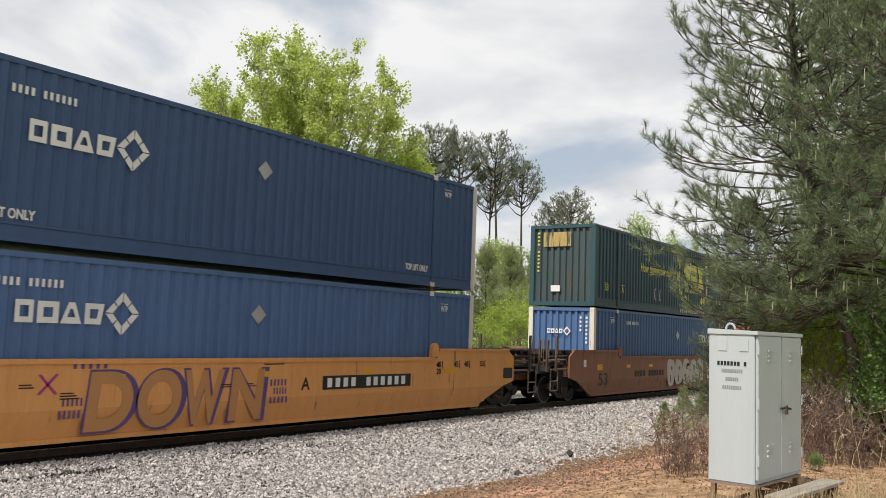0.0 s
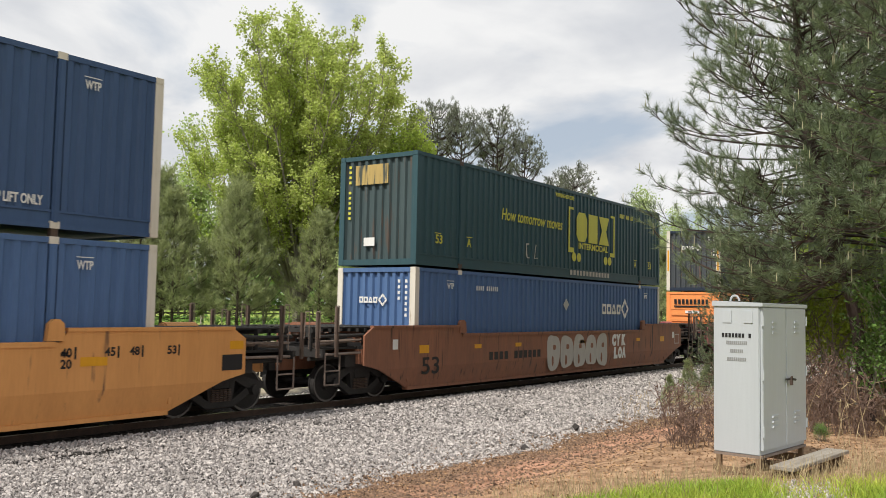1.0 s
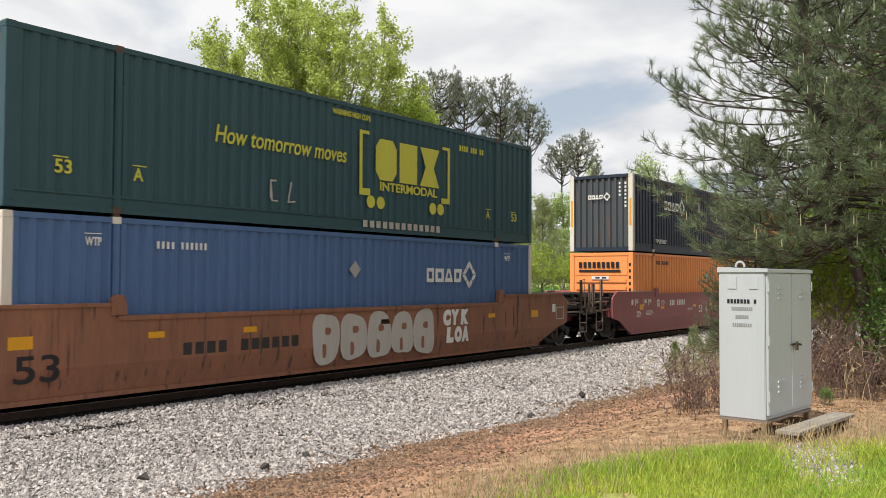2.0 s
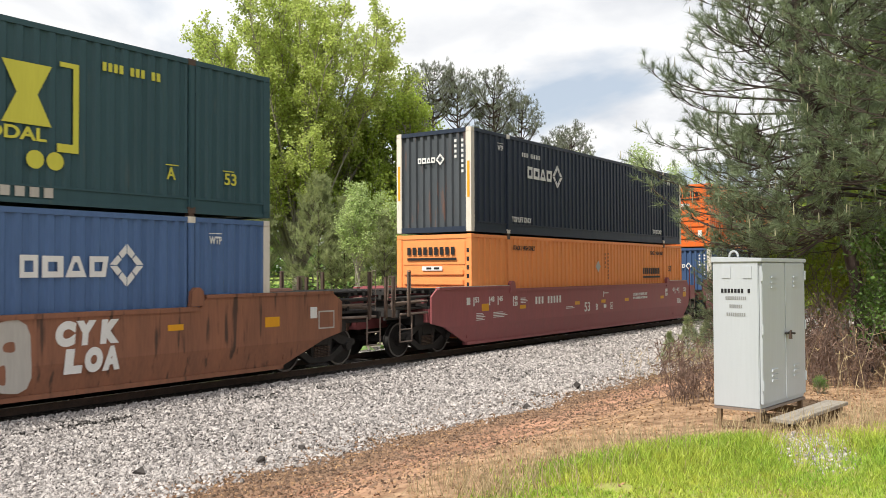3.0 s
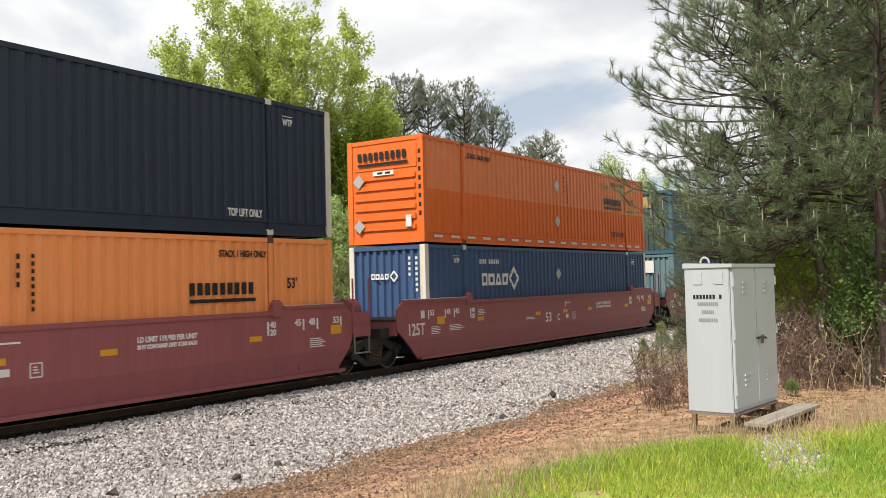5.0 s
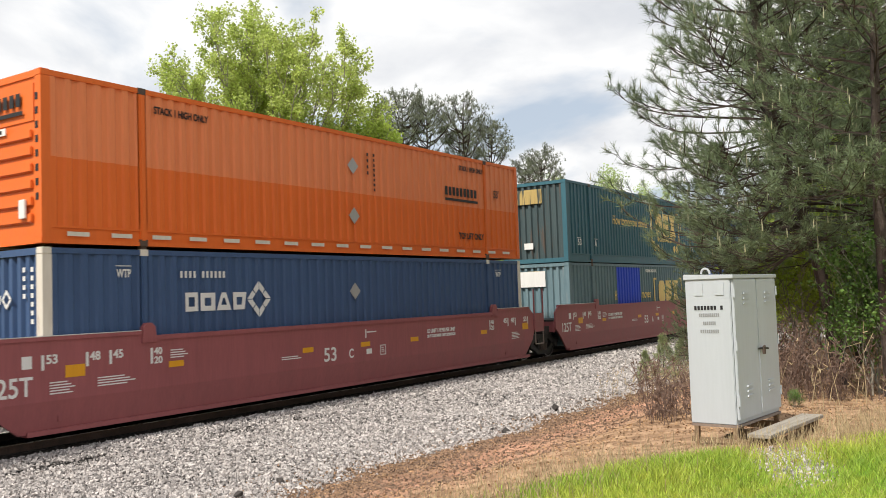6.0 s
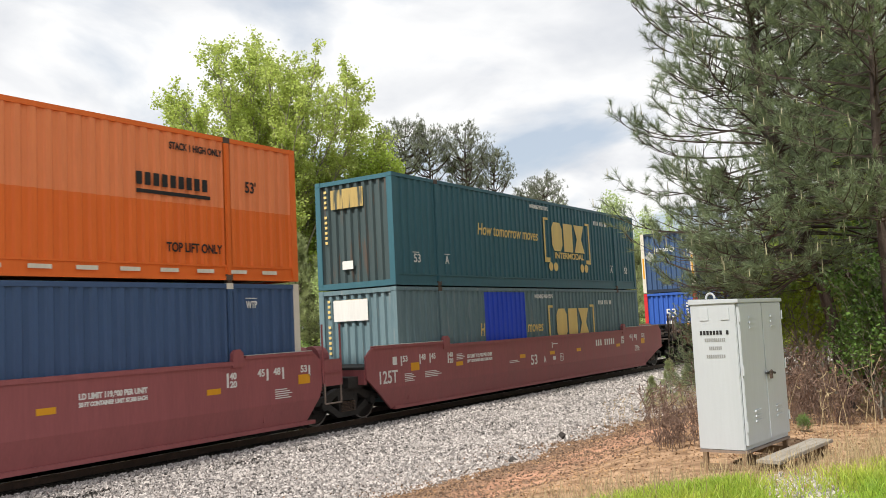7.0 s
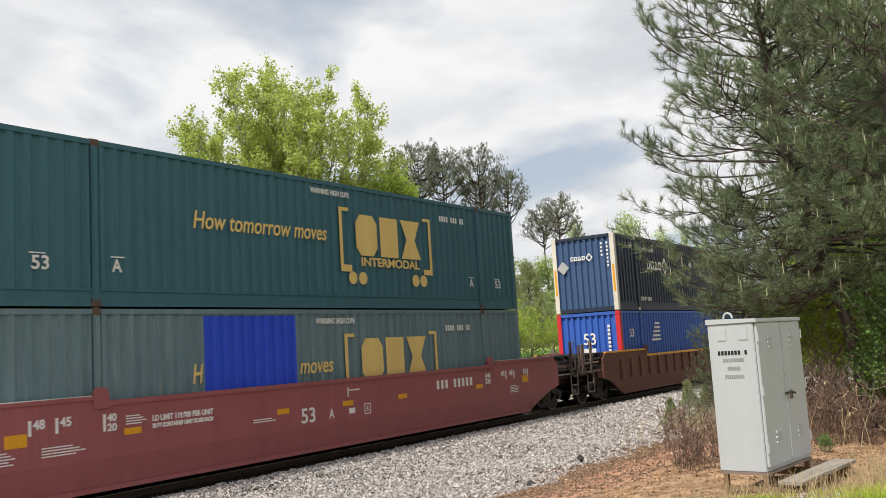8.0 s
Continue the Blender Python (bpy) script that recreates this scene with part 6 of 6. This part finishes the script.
# ---------------------------------------------------------------- grass, stones, litter
def scatter(count, x0, x1, y0, y1):
    x, y = RNG.uniform(x0, x1, count), RNG.uniform(y0, y1, count)
    return x, y, rough_ground(x, y)


def edge_wave(x):
    return 0.35 * np.sin(1.1 * x + 0.5) + 0.2 * np.sin(2.9 * x) + 0.12 * np.sin(6.1 * x + 1)


def grass_limit(x):
    return np.interp(x, [7.6, 8.6, 9.2, 9.85, 11.8], [4.1, 3.75, 2.95, 2.3, 1.45]) + 0.3 * edge_wave(x)


def patch_at(x, y):
    return (x - 8.95) ** 2 / 0.7 + (y - 2.0 - 0.22 * (x - 8.95)) ** 2 / 0.15


def make_grass():
    x, y = 7.6 + 3.4 * RNG.normal(size=240000), 1.9 + 2.6 * RNG.normal(size=240000)
    z = rough_ground(x, y)
    patch = np.sin(1.7 * x + 2.0 * y) * np.cos(1.3 * y - 0.6 * x) + 0.4 * np.sin(4.1 * x - 3.3 * y)
    limit = grass_limit(x)
    keep = (y < limit + RNG.normal(size=len(x)) * 0.22) & (RNG.uniform(size=len(x)) < 0.35 + 0.9 * (limit - y)) & (patch > -1.25 + 0.9 * RNG.uniform(size=len(x)) * (x > 8.5))
    keep &= RNG.uniform(size=len(x)) > 0.86 - 0.5 * np.clip(patch_at(x, y) - 0.6, 0, 2)
    keep &= ~((x > 9.4) & (RNG.uniform(size=len(x)) < np.clip((x - 9.4) / 3.0, 0, 0.75)))
    x, y, z, limit = x[keep], y[keep], z[keep], limit[keep]
    n = len(x)
    h = RNG.uniform(0.05, 0.17, n) * (0.75 + 0.4 * np.sin(1.3 * x + y)) * np.clip(0.5 + 0.6 * (limit - y), 0.5, 1)
    a = RNG.uniform(0, 2 * math.pi, n)
    lean = np.stack([RNG.normal(size=n), RNG.normal(size=n)], 1) * (h * 0.4)[:, None]
    w = np.stack([np.cos(a), np.sin(a)], 1) * 0.0045
    base = np.stack([x, y, z - 0.01], 1)
    o = lambda dx, dz: base + np.concatenate([dx, dz[:, None]], 1)
    verts = np.stack([o(-w, 0 * h), o(w, 0 * h), o(lean * 0.4 + w * 0.7, h * 0.6), o(lean * 0.4 - w * 0.7, h * 0.6), o(lean, h)], 1).reshape(-1, 3)
    i = np.arange(n)[:, None] * 5
    f = np.concatenate([i + np.array([[0, 1, 2]]), i + np.array([[0, 2, 3]]), i + np.array([[3, 2, 4]])])
    me = raw_mesh("grass", verts, f)
    me.materials.append(GRASS)
    tagged(new("grass", me), "fresh green uneven grass on the verge", "grass", kind="stuff")
    x = RNG.uniform(6.0, 13.0, 2600)
    y = grass_limit(x) + 0.45 * RNG.normal(size=len(x)) - 0.15
    z = rough_ground(x, y)
    keep = y < 4.9
    p = np.stack([x, y, z], 1)[keep]
    q = p + np.stack([RNG.normal(size=len(p)) * 0.05, RNG.normal(size=len(p)) * 0.05, RNG.uniform(0.06, 0.24, len(p))], 1)
    me = raw_mesh("dry_grass", *sticks(np.concatenate([p, q, np.full((len(p), 1), 0.003), np.full((len(p), 1), 0.0015)], 1), 3))
    me.materials.append(STRAW)
    tagged(new("dry_grass", me), "thin straw-coloured grass stalks among the green", "grass", kind="stuff")


STONE_V = np.array([[1, 0, 0], [0, 1, 0], [-1, 0, 0], [0, -1, 0], [0, 0, 1], [0, 0, -1]], float)
STONE_F = np.array([[0, 1, 4], [1, 2, 4], [2, 3, 4], [3, 0, 4], [1, 0, 5], [2, 1, 5], [3, 2, 5], [0, 3, 5]])


def rocks(p, size):
    """Angular broken stones of those half sizes at those places."""
    n = len(p)
    v = STONE_V[None] * (size[:, None, None] * RNG.uniform(0.9, 1.8, (n, 1, 3))) + RNG.normal(size=(n, 6, 3)) * (size * 0.4)[:, None, None]
    q = unit(RNG.normal(size=(n, 4)))
    w, a, b, c = q.T
    R = np.stack([1 - 2 * (b * b + c * c), 2 * (a * b - c * w), 2 * (a * c + b * w), 2 * (a * b + c * w), 1 - 2 * (a * a + c * c), 2 * (b * c - a * w), 2 * (a * c - b * w), 2 * (b * c + a * w), 1 - 2 * (a * a + b * b)], 1).reshape(n, 3, 3)
    v = np.einsum("nij,nkj->nki", R, v) + p[:, None]
    return v.reshape(-1, 3), (np.arange(n)[:, None, None] * 6 + STONE_F[None]).reshape(-1, 3)


def make_stones():
    x = 4.0 * 12.0 ** RNG.uniform(0, 1, 130000)
    y = RNG.uniform(7.2, 13.25, len(x))
    z = rough_ground(x, y)
    thin = (y > 8.5 + 0.5 * edge_wave(x * 0.7) + RNG.normal(size=len(x)) * 0.35)
    keep = thin
    p = np.stack([x, y, z + RNG.uniform(-0.012, 0.022, len(x))], 1)[keep]
    size = RNG.uniform(0.011, 0.025, len(p)) * (1 + 0.035 * np.maximum(p[:, 0] - 9, 0))
    me = raw_mesh("ballast", *rocks(p, size))
    me.materials.append(STONE)
    tagged(new("ballast", me), "pale grey crushed granite ballast beside the track", "ballast", kind="stuff")
    x, y, z = scatter(9000, 3.0, 48.0, 15.7, 18.6)
    p = np.stack([x, y, z], 1)
    me = raw_mesh("far_ballast", *rocks(p, RNG.uniform(0.025, 0.05, len(p))))
    me.materials.append(STONE)
    tagged(new("far_ballast", me), "pale grey ballast on the far shoulder", "ballast", kind="stuff")
    x, y, z = scatter(4600, 7.8, 10.4, 1.1, 3.0)
    keep = patch_at(x, y) < RNG.uniform(0.2, 1.5, len(x))
    p = np.stack([x, y, z], 1)[keep]
    me = raw_mesh("gravel_patch", *rocks(p, RNG.uniform(0.006, 0.014, len(p))))
    me.materials.append(STONE)
    tagged(new("gravel_patch", me), "scattered pale gravel in the grass", "gravel", kind="stuff")
    x = 5.0 * 6.0 ** RNG.uniform(0, 1, 26000)
    y = 7.85 + 0.85 * RNG.normal(size=len(x)) + 0.3 * edge_wave(x * 0.7)
    wide = RNG.uniform(size=len(x)) < 0.3
    y = np.where(wide, RNG.uniform(5.0, 8.6, len(x)), y)
    p = np.stack([x, y, rough_ground(x, y)], 1)
    me = raw_mesh("brown_gravel", *rocks(p, RNG.uniform(0.006, 0.019, len(p)) * (1 + 0.02 * np.maximum(x - 9, 0))))
    me.materials.append(GRAVEL_BROWN)
    tagged(new("brown_gravel", me), "clay-stained brown gravel along the ballast foot", "gravel", kind="stuff")
    spots = [(6.9, 9.6), (8.3, 8.9), (14.6, 8.4), (9.4, 9.2), (17.5, 8.8)]
    dark = material("dark stone", (0.07, 0.06, 0.055), (0.03, 0.026, 0.024), 0.9, scale=8, bump=0.4)
    for sx, sy in spots:
        v, f = rocks(np.zeros((1, 3)), np.array([0.07]))
        me = raw_mesh("dark_rock", v, f)
        me.materials.append(dark)
        rock = new("dark_rock", me)
        rock.matrix_basis = pose(sx, sy, float(rough_ground(np.array([sx]), np.array([sy]))[0]) + 0.03)
        tagged(rock, "dark chunk of rock lying on the ballast edge", "rock", "dark rocks")


def make_litter():
    x, y, z = scatter(110000, 3.0, 30.0, 1.5, 9.8)
    dens = 1.2 * np.exp(-((y - 8.3) / 1.0) ** 2) + 0.25 * (np.sin(1.9 * x + y) > 0.1) + 0.55 * np.exp(-((y - 4.3) / 0.9) ** 2) + 0.1 + 0.8 * ((x > 11) & (y < 4.5))
    keep = RNG.uniform(size=len(x)) < np.clip(dens, 0, 1)
    p = np.stack([x, y, z + 0.008], 1)[keep]
    n = len(p)
    a = RNG.uniform(0, 2 * math.pi, n)
    s = RNG.uniform(0.008, 0.026, n)
    u = np.stack([np.cos(a), np.sin(a), RNG.normal(size=n) * 0.35], 1) * s[:, None]
    w = np.stack([-np.sin(a), np.cos(a), RNG.normal(size=n) * 0.35], 1) * (s * 0.5)[:, None]
    verts = np.stack([p - u, p - w, p + u, p + w], 1).reshape(-1, 3)
    me = raw_mesh("leaf_litter", verts, np.arange(n * 4).reshape(-1, 4))
    me.materials.append(LITTER)
    tagged(new("leaf_litter", me), "brown dead leaves and bark chips on clay", "leaf litter", kind="stuff")


def make_weeds():
    """Low green weeds beyond the dirt and on the bank."""
    x, y, z = scatter(34000, 14.0, 140.0, 19.0, 60.0)
    keep = (np.sin(0.31 * x) + np.sin(0.47 * y + 0.2 * x) + RNG.normal(size=len(x)) * 0.6 > 0.1) & ((y > 24) | (y < 21.5))
    p = np.stack([x, y, z], 1)[keep]
    v, f = leaf_quads(p + np.array([0, 0, 0.15]) + RNG.normal(size=(len(p), 3)) * np.array([0.2, 0.2, 0.14]), 0.3)
    me = raw_mesh("bank_weeds", v, f)
    me.materials.append(LEAF_GREEN)
    tagged(new("bank_weeds", me), "rough green weeds on the far bank", "weeds", kind="stuff")


def make_fence():
    """Dark three-rail paddock fence beyond the young pines."""
    fence = new("paddock_fence")
    tagged(fence, "dark stained three-rail timber paddock fence", "fence")
    y = 66.0
    xs = np.arange(26, 70, 2.4)
    for x in xs:
        z = float(ground_height(x, y))
        boxes("post", FENCE_DARK, fence, (x - 0.07, x + 0.07, y - 0.07, y + 0.07, z - 0.1, z + 1.35))
    for x in xs[:-1]:
        z = float(ground_height(x, y))
        for h in (0.4, 0.8, 1.2):
            boxes("rail", FENCE_DARK, fence, (x + 0.05, x + 2.35, y - 0.1, y - 0.07, z + h - 0.07, z + h + 0.07))


def make_far_woods():
    """A low leafy belt that closes the view beyond the paddock."""
    n = 26000
    x = RNG.uniform(-20, 420, n)
    y = 112 + RNG.normal(size=n) * 5 + 0.05 * x
    top = 5.5 + 1.6 * np.sin(0.19 * x) + 1.1 * np.sin(0.47 * x + 1) + 0.02 * x
    z = 0.8 + RNG.uniform(0, 1, n) ** 0.8 * top
    v, f = leaf_quads(np.stack([x, y, z], 1), 1.3)
    me = raw_mesh("far_woods", v, f)
    me.materials.append(LEAF_GREEN)
    tagged(new("far_woods", me), "distant green belt of mixed woodland", "woods", kind="stuff")


make_far_woods()
make_fence()
make_weeds()
make_grass()
make_litter()
make_stones()


# ---------------------------------------------------------------- movement
def motions():
    steps = [0.25 * k for k in range(33)]
    for ob, x0, z in TRAIN:
        walk(ob, [(t, pose(x0 - travelled(t), YC, z)) for t in steps])
    for axle, x in SPINNERS:
        walk(axle, [(k / FPS, pose(x, 0, 0.43, 0, -math.degrees((travelled(k / FPS) - travelled(0)) / 0.43), 0)) for k in range(241)])


motions()
